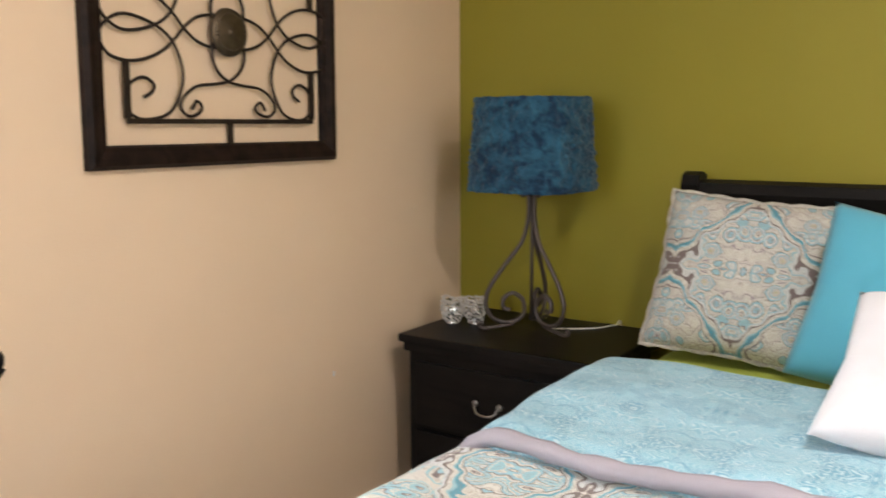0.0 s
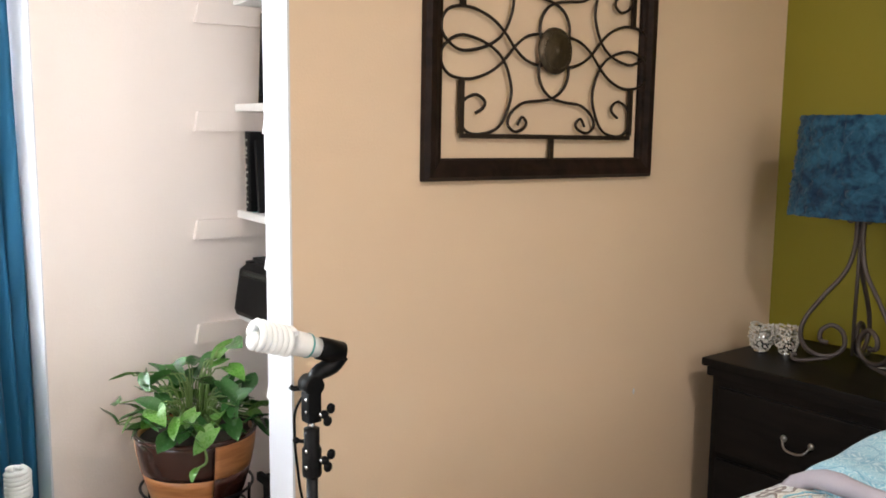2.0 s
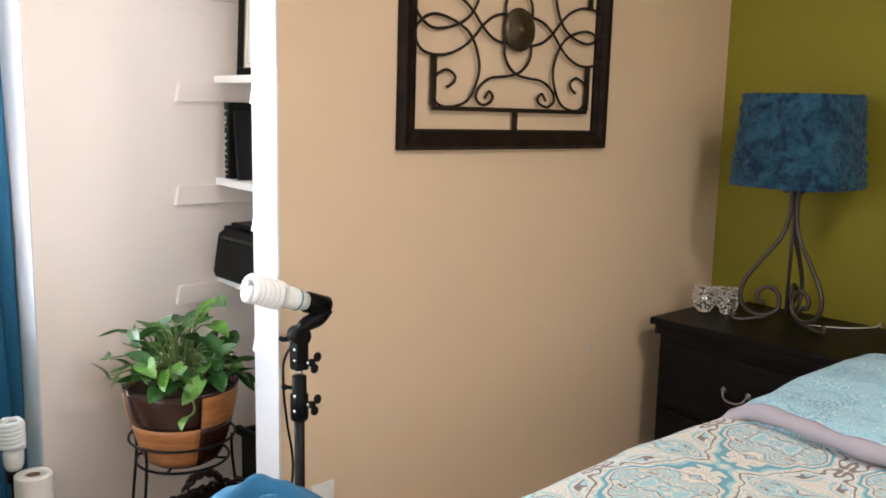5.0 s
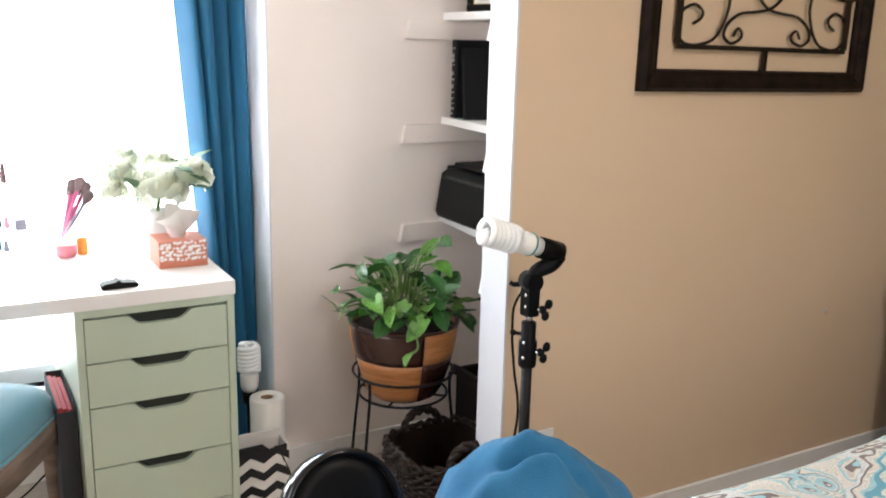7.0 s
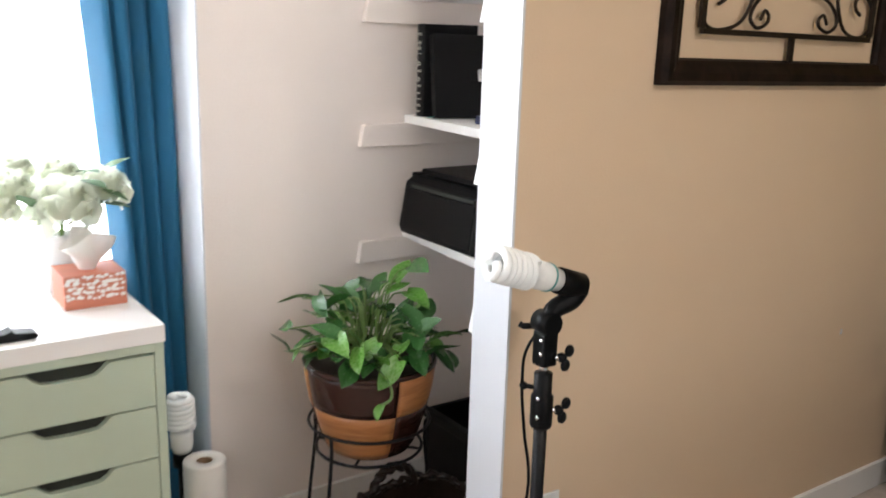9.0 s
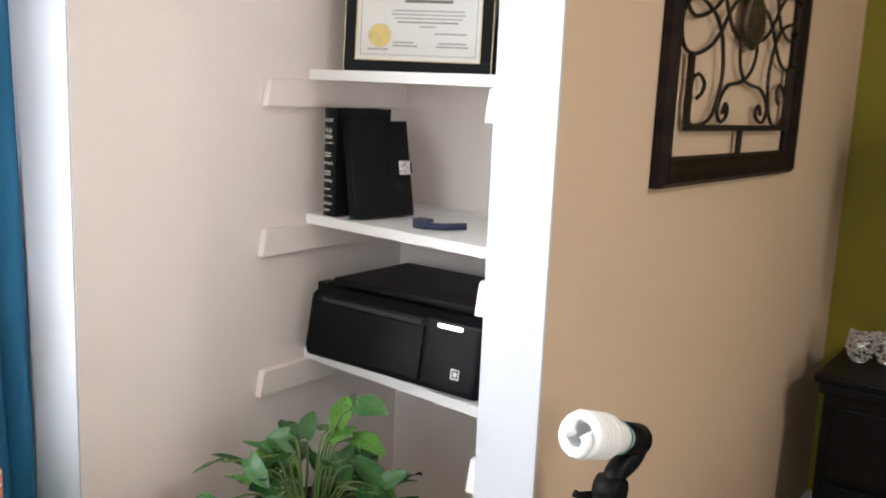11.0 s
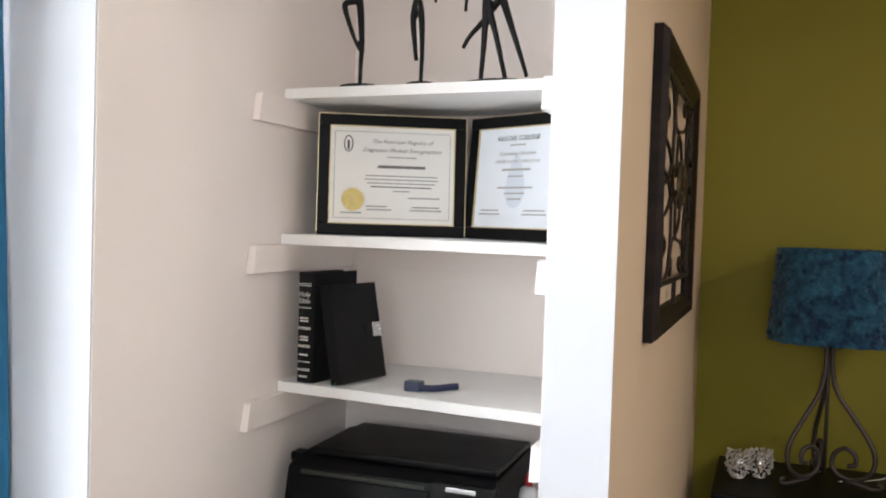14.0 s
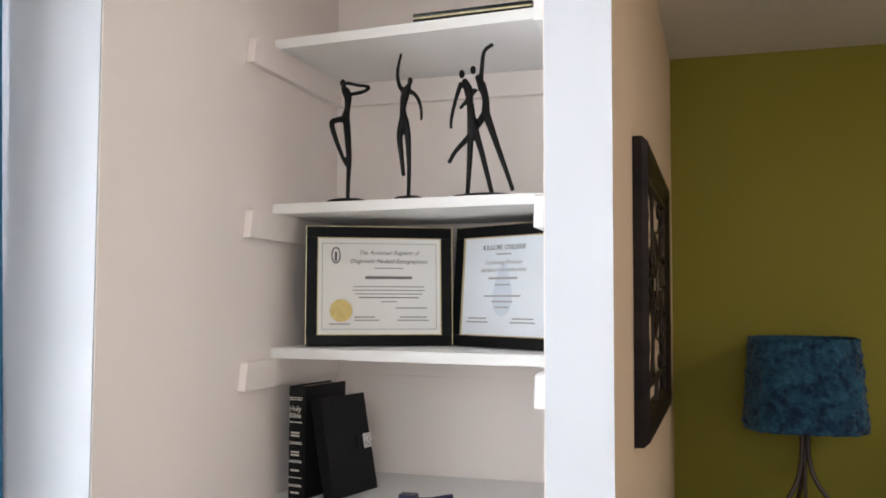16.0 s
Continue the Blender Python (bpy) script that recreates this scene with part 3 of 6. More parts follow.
# ---- bedside ----
def nightstand():
    n = thing("nightstand", "black-stained wooden nightstand with drawers beside the bed", "nightstand")
    x0, x1, y0, y1 = 0.118, 0.765, 1.425, 1.885
    part("top", box(bmesh.new(), 0.091, 0.807, 1.398, 1.895, 0.616, 0.642, bevel=0.007), BLACKWOOD, n)
    bm = box(bmesh.new(), 0.104, 0.796, 1.409, 1.89, 0.585, 0.616, bevel=0.008)
    part("moulding", bm, BLACKWOOD, n)
    bm = box(bmesh.new(), x0, x1, y0, y1, 0.07, 0.586, bevel=0.004)
    part("body", bm, BLACKWOOD, n)
    for z0, z1 in ((0.345, 0.555), (0.10, 0.325)):
        d = part("drawer", box(bmesh.new(), x0 + 0.03, x1 - 0.03, y0 - 0.014, y0 + 0.003, z0, z1, bevel=0.005), BLACKWOOD, n)
        zc = (z0 + z1) / 2
        bm = bmesh.new()
        for s in (-1, 1):
            ball(bm, (0.425 + s * 0.043, y0 - 0.018, zc + 0.006), 0.011, 2, (1, 0.6, 1))
        tube(bm, curve([(0.382, y0 - 0.026, zc + 0.003), (0.392, y0 - 0.034, zc - 0.014), (0.41, y0 - 0.038, zc - 0.022), (0.44, y0 - 0.038, zc - 0.022), (0.458, y0 - 0.034, zc - 0.014), (0.468, y0 - 0.026, zc + 0.003)], 4), 0.0035, 8)
        part("handle", bm, NICKEL, d, "nickel drop handle")
    for x in (x0 + 0.02, x1 - 0.02):
        for y in (y0 + 0.02, y1 - 0.02):
            part("foot", box(bmesh.new(), x - 0.022, x + 0.022, y - 0.022, y + 0.022, 0.0, 0.072, bevel=0.004), BLACKWOOD, n)


nightstand()


def table_lamp(cx, cy, z0):
    la = thing("table_lamp", "scrolled iron table lamp with a ruffled blue shade on the nightstand", "lamp")
    for k in range(3):
        a = radians(100 + 120 * k)
        f = lambda r, z: (cx + r * math.cos(a), cy + r * math.sin(a), z0 + z)
        pts = curve([f(0.016, 0.47), f(0.011, 0.42), f(0.014, 0.36), f(0.034, 0.29), f(0.09, 0.215), f(0.138, 0.145), f(0.152, 0.092), f(0.135, 0.048), f(0.095, 0.026), f(0.05, 0.030), f(0.024, 0.058), f(0.030, 0.100), f(0.062, 0.122), f(0.092, 0.105), f(0.094, 0.075), f(0.072, 0.066)], 5)
        part("scroll_leg", tube(bmesh.new(), pts, 0.0075, 8), LAMPIRON, la)
        part("foot", tube(bmesh.new(), curve([f(0.06, 0.020), f(0.11, 0.012), f(0.150, 0.007), f(0.170, 0.012), f(0.172, 0.024), f(0.160, 0.026)], 4), 0.0065, 8), LAMPIRON, la)
        part("collar_curl", tube(bmesh.new(), curve([f(0.014, 0.455), f(0.030, 0.440), f(0.040, 0.452), f(0.034, 0.464)], 4), 0.005, 6), LAMPIRON, la)
    part("stem", tube(bmesh.new(), [(cx, cy, z0 + 0.03), (cx, cy, z0 + 0.56)], 0.006, 8), LAMPIRON, la)
    h0, h1, r0, r1 = 0.461, 0.755, 0.187, 0.165

    def square(a):
        return (abs(math.cos(a)) ** 3 + abs(math.sin(a)) ** 3) ** (-1 / 3)

    def sh(u, v):
        a = 2 * math.pi * u
        p = Vector((math.cos(a), math.sin(a), v * 2))
        r = (r0 + (r1 - r0) * v) * square(a)
        ruff = 0.007 * noise.noise(p * 7) + 0.006 * noise.noise(p * 19) + 0.010 * abs(noise.noise(p * 11 + Vector((5, 1, 2)))) + 0.004 * noise.noise(p * 41)
        z = h0 + (h1 - h0) * v + 0.004 * noise.noise(p * 12)
        return (cx + (r + ruff) * math.cos(a), cy + (r + ruff) * math.sin(a), z0 + z)
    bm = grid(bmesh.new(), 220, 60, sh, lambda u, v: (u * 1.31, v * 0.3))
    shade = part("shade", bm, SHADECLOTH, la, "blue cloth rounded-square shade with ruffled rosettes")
    part("lining", grid(bmesh.new(), 60, 2, lambda u, v: (cx + (r0 + (r1 - r0) * (1 - v) - 0.006) * square(2 * math.pi * u) * math.cos(2 * math.pi * u), cy + (r0 + (r1 - r0) * (1 - v) - 0.006) * square(2 * math.pi * u) * math.sin(2 * math.pi * u), z0 + h1 - 0.002 - (h1 - h0 - 0.004) * v)), SHADELINING, shade)
    part("top_ring", tube(bmesh.new(), [(cx + (r1 - 0.002) * square(a) * math.cos(a), cy + (r1 - 0.002) * square(a) * math.sin(a), z0 + h1 - 0.003) for a in [2 * math.pi * i / 40 for i in range(40)]], 0.003, 6, True), SHADELINING, shade)
    part("bulb", ball(bmesh.new(), (cx, cy, z0 + 0.6), 0.032, 2, (1, 1, 1.3)), CERAMIC, la)


table_lamp(0.426, 1.686, 0.6425)
cord = thing("lamp_cord", "white lamp cord lying across the nightstand", "cord")
part("cable", tube(bmesh.new(), curve([(0.47, 1.70, 0.647), (0.54, 1.74, 0.646), (0.61, 1.80, 0.646), (0.645, 1.870, 0.646), (0.650, 1.905, 0.635), (0.650, 1.906, 0.40)], 5), 0.0028, 6), CORD, cord)


def candle_holder(x, y):
    c = thing("candle_holder", "round crystal bead candle holder on the nightstand", "candle holder", group="crystal candle holders")
    bm = bmesh.new()
    rnd = random.Random(int(x * 1000))
    for j, (r, z) in enumerate(((0.022, 0.012), (0.030, 0.024), (0.034, 0.037), (0.036, 0.050), (0.036, 0.063), (0.034, 0.076), (0.032, 0.087))):
        n = int(2 * math.pi * r / 0.0082)
        for i in range(n):
            a = 2 * math.pi * (i + 0.5 * (j % 2) + rnd.uniform(-0.35, 0.35)) / n
            ro = r + rnd.uniform(-0.003, 0.004)
            ball(bm, (x + ro * math.cos(a), y + ro * math.sin(a), 0.6425 + z + rnd.uniform(-0.0055, 0.0055)), rnd.uniform(0.0038, 0.0058), 1)
    part("bead_shell", bm, CRYSTAL, c)
    bm = bmesh.new()
    lathe(bm, [(0.0, 0.0), (0.022, 0.0), (0.022, 0.004), (0.012, 0.006), (0.024, 0.014), (0.027, 0.082), (0.025, 0.082), (0.022, 0.016), (0.0, 0.010)], 20, (x, y, 0.6428))
    part("cup", bm, CHROME, c, "silver metal cup")


candle_holder(0.163, 1.613)
candle_holder(0.231, 1.648)


TAUPE = mat("cream_taupe_piping", (0.38, 0.35, 0.31), 0.85, vary=0.6, scale=60)


# ---- bed ----
def bed():
    b = thing("bed", "black-stained wooden sleigh bed with a curved headboard", "bed")
    x0, x1 = 0.878, 2.50
    prof = [(1.842, 0.10), (1.80, 0.10), (1.79, 0.45), (1.785, 0.75), (1.79, 0.95), (1.805, 1.035), (1.80, 1.075), (1.792, 1.108), (1.803, 1.136), (1.835, 1.146), (1.865, 1.136), (1.875, 1.108), (1.862, 1.078), (1.85, 1.03), (1.838, 0.95), (1.835, 0.75), (1.84, 0.45)]
    part("headboard", prism(bmesh.new(), prof, x0 + 0.05, x1 - 0.05, "x", 0.002), BLACKWOOD, b)
    for xa, xb in ((x0, x0 + 0.055), (x1 - 0.055, x1)):
        bm = bmesh.new()
        prism(bm, [(p + (p - 1.82) * 0.12, z * 1.020 if z > 0.2 else 0.0) for p, z in prof], xa, xb, "x", 0.004)
        part("post", bm, BLACKWOOD, b)
    for xa, xb in ((x0 + 0.03, x0 + 0.06), (x1 - 0.06, x1 - 0.03)):
        part("side_rail", box(bmesh.new(), xa, xb, -0.36, 1.79, 0.22, 0.42, bevel=0.006), BLACKWOOD, b)
    foot = [(-0.42, 0.10), (-0.375, 0.10), (-0.37, 0.40), (-0.395, 0.60), (-0.45, 0.70), (-0.52, 0.77), (-0.565, 0.795), (-0.605, 0.792), (-0.622, 0.765), (-0.61, 0.745), (-0.575, 0.73), (-0.51, 0.67), (-0.455, 0.58), (-0.425, 0.40)]
    part("footboard", prism(bmesh.new(), foot, x0 + 0.10, x1 - 0.10, "x", 0.002), BLACKWOOD, b)
    for xa, xb in ((x0 + 0.05, x0 + 0.10), (x1 - 0.10, x1 - 0.05)):
        part("post", prism(bmesh.new(), [(y, z if z > 0.2 else 0.0) for y, z in foot], xa, xb, "x", 0.003), BLACKWOOD, b)
    part("mattress", box(bmesh.new(), x0 + 0.035, x1 - 0.035, -0.35, 1.78, 0.34, 0.655, bevel=0.05, seg=4), SHEET, b, "mattress in a lime green fitted sheet")


bed()


def bed_section(s, top, side=0.0):
    """Cross-section of bedding over the bed, s in metres from the near hem."""
    xa, xb, zb, rad = 0.852 - side, 2.545 + side, 0.24, 0.10
    up = top - rad - zb
    q = math.pi / 2 * rad
    flat = (xb - rad) - (xa + rad)
    if s < up:
        return xa, zb + s
    s -= up
    if s < q:
        a = s / rad
        return xa + rad - rad * math.cos(a), top - rad + rad * math.sin(a)
    s -= q
    if s < flat:
        return xa + rad + s, top
    s -= flat
    if s < q:
        a = s / rad
        return xb - rad + rad * math.sin(a), top - rad + rad * math.cos(a)
    return xb, top - rad - (s - q)


def bedding(y0, y1, top, side, lump, uvs, length=2.6, nu=150, nv=70, roll=0.0):
    total = 2 * (top - 0.10 - 0.24) + math.pi * 0.10 + (2.345 - 0.852 + 2 * side)

    def fn(u, v):
        x, z = bed_section(u * total, top, side)
        y = y0 + (y1 - y0) * v
        p = Vector((x * 3, y * 3, z * 3))
        d = lump * (noise.noise(p) + 0.45 * noise.noise(p * 2.3))
        edge = min(1, v / 0.10)
        if roll:
            drop = roll * (1 - math.sqrt(max(0, 1 - (1 - edge) ** 2)))
            z -= drop if z > top - 0.09 else 0
            x += drop if (z <= top - 0.09 and x < 1.5) else 0
        if x < 0.95:
            return (x - d * 0.8, y, z + d * 0.5)
        return (x, y, z + d)
    return grid(bmesh.new(), nu, nv, fn, lambda u, v: (u * total * uvs, (y0 + (y1 - y0) * v) * uvs))


duvet = thing("comforter", "paisley print comforter in cream, teal and brown spread over the bed", "comforter")
part("cover", bedding(-0.37, 0.75, 0.727, 0.0, 0.016, 1.0), PAISLEY, duvet)
fold = part("turned_down_top", bedding(0.50, 1.05, 0.774, -0.055, 0.026, 1.0, roll=0.05), AQUAPRINT, duvet, "turned-down pale aqua reverse side")


def trim_path():
    out = []
    total = 2 * (0.774 - 0.34) + math.pi * 0.10 + (2.345 - 0.852 - 0.110)
    for i in range(90):
        x, z = bed_section(i / 89 * total, 0.774, -0.055)
        p = Vector((x * 3, 1.5, z * 3))
        d = 0.016 * (noise.noise(p) + 0.45 * noise.noise(p * 2.3))
        out.append((x - (0.8 * d if x < 0.95 else 0), 0.497 + 0.008 * math.sin(x * 9), z - 0.022 + d))
    return out


part("binding", tube(bmesh.new(), trim_path(), [0.018 + 0.004 * noise.noise(Vector((i * 0.45, 0, 3))) + 0.002 * math.sin(i * 1.9) for i in range(90)], 10), GREYTRIM, duvet, "grey mauve quilted binding strip")


def pillow(name, label, m, w, h, t, material, uvs=1.0, piping=None, flat=0.0):
    p = thing(name, label, "pillow", group="bed pillows")
    p.matrix_world = m

    def half(sg):
        def fn(u, v):
            a, b = 2 * u - 1, 2 * v - 1
            k = max(0.0, (1 - a ** 4) * (1 - b ** 4)) ** 0.55
            pinch = 1 - 0.05 * (1 - abs(a)) * abs(b) ** 3
            pin2 = 1 - 0.06 * (1 - abs(b)) * abs(a) ** 3
            q = Vector((a * 2.2 + w, b * 2.2 + h, sg))
            wr = 0.012 * noise.noise(q) + 0.005 * noise.noise(q * 3)
            return (a * w / 2 * pin2, sg * (t / 2 * k) + wr * k, b * h / 2 * pinch)
        return fn
    uvf = lambda u, v: ((2 * u - 1) * w / 2 * uvs, v * h * uvs)
    bm = grid(bmesh.new(), 36, 30, half(-1), uvf)
    grid(bm, 36, 30, half(1), uvf)
    bmesh.ops.remove_doubles(bm, verts=bm.verts, dist=1e-4)
    bmesh.ops.recalc_face_normals(bm, faces=bm.faces)
    part("cushion", bm, material, p)
    if piping:
        loop = []
        for i in range(80):
            q = i / 80 * 4
            k, f = int(q), q % 1 * 2 - 1
            a, b = ((f, -1), (1, f), (-f, 1), (-1, -f))[k]
            loop.append((a * w / 2 * (1 - 0.06 * (1 - abs(b)) * abs(a) ** 3) * 1.005, 0, b * h / 2 * (1 - 0.05 * (1 - abs(a)) * abs(b) ** 3) * 1.005))
        part("piping", tube(bmesh.new(), loop, [0.006 + 0.003 * math.sin(i * 2.1) for i in range(80)], 6, True), piping, p)
    return p


pillow("pillow_sham", "paisley print pillow sham leaning on the headboard", pose(1.140, 1.60, 0.892, -24, 4.5, 4), 0.50, 0.46, 0.16, PAISLEYPILLOW, 1.0, TAUPE)
pillow("square_pillow", "plain turquoise square pillow leaning on the shams", pose(1.568, 1.41, 0.882, -22, 11, 3), 0.46, 0.44, 0.15, TEALPILLOW)
pillow("pillow_sham", "paisley print pillow sham leaning on the headboard", pose(2.12, 1.62, 0.905, -24, 0, -3), 0.62, 0.46, 0.16, PAISLEYPILLOW, 1.0, TAUPE)
pillow("small_pillow", "small white cotton pillow in front of the others", pose(1.752, 0.865, 0.878, -64, 4, 0), 0.50, 0.42, 0.13, WHITEPILLOW)


def garment(cx, cy, top):
    g = thing("blue_robe", "bright blue fleece robe thrown over the corner of the footboard", "robe")
    rnd = random.Random(8)

    def fn(u, v):
        a = 2 * math.pi * u + 2.69
        r = 0.30 * v
        dx, dy = r * math.cos(a), r * math.sin(a)
        s, f = 0.438 * dx + 0.899 * dy, -0.899 * dx + 0.438 * dy
        st = 1.10 * s if s > 0 else 1.22 * s if s > -0.085 else 1.22 * -0.085 + (s + 0.085) * 3.2
        p = Vector((s * 7, f * 7, 0.3))
        soft = noise.noise(p + Vector((3.1, 0.4, 0))) + 0.5 * noise.noise(p * 2.3)
        rr = math.hypot(st, f)
        z = top - 1.05 * (math.sqrt(rr * rr + 0.0025) - 0.05) - 1.6 * max(0, rr - 0.20) + 0.012 * soft
        run = max(0.0, min(1.0, (-f - 0.030) / 0.08))
        fan = math.atan2(s - 0.012, 0.06 - f)
        z -= 0.044 * math.exp(-((f + 0.030 + 0.2 * s) / 0.014) ** 2 - ((s + 0.004) / 0.036) ** 2)
        z += 0.020 * math.exp(-((f + 0.054 + 0.2 * s) / 0.013) ** 2 - ((s + 0.004) / 0.036) ** 2)
        z += run * (0.034 * math.exp(-((fan - 0.03 - 6 * rr * rr) / 0.16) ** 2) - 0.058 * math.exp(-((fan - 0.40) / 0.15) ** 2) - 0.016 * math.exp(-((fan + 0.34 + rr) / 0.14) ** 2) + 0.026 * math.exp(-((fan - 0.75 + 0.8 * rr) / 0.09) ** 2))
        z += 0.010 * noise.noise(Vector((s * 16 + f * 6, f * 9, 7.7))) + 0.009 * noise.noise(Vector((s * 34 - f * 12, f * 20, 1.1)))
        z += 0.006 * noise.noise(Vector((fan * 5, rr * 9, 2.7))) * min(1, (rr / 0.12) ** 2)
        return (cx + dx * (1 + 0.08 * soft), cy + dy * (1 + 0.08 * soft), max(0.45, z))
    bm = grid(bmesh.new(), 200, 90, fn)
    bmesh.ops.remove_doubles(bm, verts=bm.verts, dist=1e-5)
    part("cloth", bm, FLEECE, g)

    def sl(u, v):
        a = 2 * math.pi * u
        p = Vector((math.cos(a), math.sin(a), v * 3))
        r = 0.040 * math.sin(math.pi * (0.02 + 0.96 * min(1, 0.35 + v * 0.65))) ** 0.35 * (1 + 0.3 * noise.noise(p * 1.6))
        return (0.952 + 0.02 * v + r * math.cos(a), -0.766 + 0.012 * v + r * math.sin(a), 0.46 + 0.392 * v + 0.008 * math.sin(a + 1))
    part("sleeve", grid(bmesh.new(), 40, 30, sl), FLEECE, g)


garment(0.986, -0.614, 0.922)


def dish_lamp():
    d = thing("floor_lamp", "black round-headed floor lamp with a steel stem", "lamp")
    head = Matrix.Translation((0.862, -0.792, 0.802)) @ Matrix.Scale(1.05, 4) @ Vector((0, 0, 1)).rotation_difference(Vector((0.86, 0.06, 0.28))).to_matrix().to_4x4()
    bm = bmesh.new()
    lathe(bm, [(0.0, -0.052), (0.040, -0.050), (0.058, -0.040), (0.068, -0.018), (0.0715, 0.004), (0.0705, 0.012), (0.067, 0.014), (0.064, 0.011), (0.063, 0.004), (0.0, 0.002)], 56)
    bm.transform(head)
    hd = part("head", bm, GLOSSBLACK, d)
    bm = lathe(bmesh.new(), [(0.0, 0.0), (0.0625, 0.004), (0.0625, 0.006), (0.045, 0.0045), (0.0, 0.0035)], 40)
    bm.transform(head)
    part("insert", bm, BLACKPL, hd, "matt black inner face")
    a, b = head @ Vector((0.004, 0, 0.004)), head @ Vector((0.020, -0.012, 0.026))
    part("stem", tube(bmesh.new(), curve([a, b, (0.955, -0.815, 0.70), (0.965, -0.815, 0.4), (0.965, -0.815, 0.02)], 6), 0.015, 14), NICKEL, d, "brushed steel stem")
    part("base", lathe(bmesh.new(), [(0, 0), (0.11, 0), (0.11, 0.012), (0.03, 0.022), (0, 0.024)], 32, (0.965, -0.815, 0.0)), GLOSSBLACK, d)


dish_lamp()


# ---- alcove contents ----
def bar(parent, x0, x1, z, h, material, y=-0.0042, name="text_bar"):
    part(name, box(bmesh.new(), x0, x1, y - 0.0002, y + 0.0002, z - h / 2, z + h / 2), material, parent)


def certificate_frame(label, m, w, h, paper):
    c = thing("certificate_frame", label, "picture frame", m, "framed certificates")
    b = 0.024
    for x0, x1, z0, z1 in ((0, w, 0, b), (0, w, h - b, h), (0, b, b, h - b), (w - b, w, b, h - b)):
        part("frame_side", box(bmesh.new(), x0, x1, -0.010, 0.010, z0, z1, bevel=0.003), BLACKPL, c)
    for x0, x1, z0, z1 in ((b, w - b, b, b + 0.002), (b, w - b, h - b - 0.002, h - b), (b, b + 0.002, b + 0.002, h - b - 0.002), (w - b - 0.002, w - b, b + 0.002, h - b - 0.002)):
        part("gilt_edge", box(bmesh.new(), x0, x1, -0.0075, 0.002, z0, z1), GOLD, c)
    for x0, x1, z0, z1 in ((0.001, w - 0.001, h, h + 0.0015), (-0.0015, 0, 0.001, h + 0.0015), (w, w + 0.0015, 0.001, h + 0.0015)):
        part("gilt_edge", box(bmesh.new(), x0, x1, -0.008, 0.004, z0, z1), GOLD, c)
    part("paper", box(bmesh.new(), b + 0.002, w - b - 0.002, -0.0035, 0.004, b + 0.002, h - b - 0.002), paper, c)
    part("backing", box(bmesh.new(), 0.004, w - 0.004, 0.0045, 0.0095, 0.004, h - 0.004), BLACKPL, c)
    return c


GREYINK = mat("script_ink", (0.17, 0.16, 0.16), 0.8)
FACE = Matrix.Rotation(radians(90), 4, "X")
w, h = 0.321, 0.262
c1 = certificate_frame("black-framed certificate with gold seal on the alcove shelf", pose(-0.691, 0.279, 1.4155, -4, 0, 26), w, h, PAPER)
cx = w / 2 + 0.02
lettering("title", "The American Registry of", 0.0128, Matrix.Translation((cx, -0.0042, 0.205)) @ FACE, GREYINK, c1, shear=0.35)
lettering("title", "Diagnostic Medical Sonographers", 0.0128, Matrix.Translation((cx, -0.0042, 0.186)) @ FACE, GREYINK, c1, shear=0.35)
bar(c1, cx - 0.032, cx + 0.032, 0.171, 0.0025, PALEINK)
bar(c1, cx - 0.052, cx + 0.052, 0.150, 0.0060, GREYINK, name="name_bar")
for a in ((0.034, w - 0.034, 0.036, 0.0372), (0.034, w - 0.034, h - 0.0372, h - 0.036), (0.034, 0.0352, 0.0372, h - 0.0372), (w - 0.0352, w - 0.034, 0.0372, h - 0.0372)):
    part("border_line", box(bmesh.new(), a[0], a[1], -0.0044, -0.0038, a[2], a[3]), PALEINK, c1)
for i, (zz, a) in enumerate(((0.130, 0.078), (0.122, 0.080), (0.114, 0.074), (0.106, 0.066))):
    bar(c1, cx - a, cx + a, zz, 0.0024, PALEINK if i < 3 else GREYINK)
bar(c1, cx - 0.018, cx + 0.018, 0.097, 0.0026, PALEINK)
bar(c1, cx + 0.015, cx + 0.085, 0.083, 0.003, PALEINK)
for x0, x1, zz in ((0.105, 0.150, 0.063), (0.105, 0.160, 0.056), (0.205, 0.265, 0.063), (0.200, 0.270, 0.056), (0.050, 0.095, 0.048)):
    bar(c1, x0, x1, zz, 0.003, PALEINK)
bm = bmesh.new()
prism(bm, [(0.076 + (0.026 if k % 2 else 0.0235) * math.cos(2 * math.pi * k / 48), 0.077 + (0.026 if k % 2 else 0.0235) * math.sin(2 * math.pi * k / 48)) for k in range(48)], -0.0050, -0.0036, "y")
part("seal", bm, SEALGOLD, c1, "round gold foil seal")
bm = tube(bmesh.new(), [(0.064 + 0.009 * math.cos(a), -0.0042, 0.199 + 0.017 * math.sin(a)) for a in [2 * math.pi * k / 24 for k in range(24)]], 0.0013, 5, True)
box(bm, 0.0615, 0.0665, -0.0045, -0.0038, 0.186, 0.206)
part("emblem", bm, INK, c1)
w2 = 0.312
c2 = certificate_frame("black-framed pale blue certificate angled beside its pair", pose(-0.400, 0.428, 1.4155, -4, 0, -30), w2, h, PAPER2)
cx = w2 / 2 - 0.012
lettering("title", "KILGORE COLLEGE", 0.0145, Matrix.Translation((cx, -0.0042, 0.214)) @ FACE, INK, c2)
bar(c2, cx - 0.022, cx + 0.022, 0.200, 0.003, PALEINK)
lettering("line", "Continuing Education", 0.0125, Matrix.Translation((cx, -0.0042, 0.182)) @ FACE, PALEINK, c2, shear=0.15)
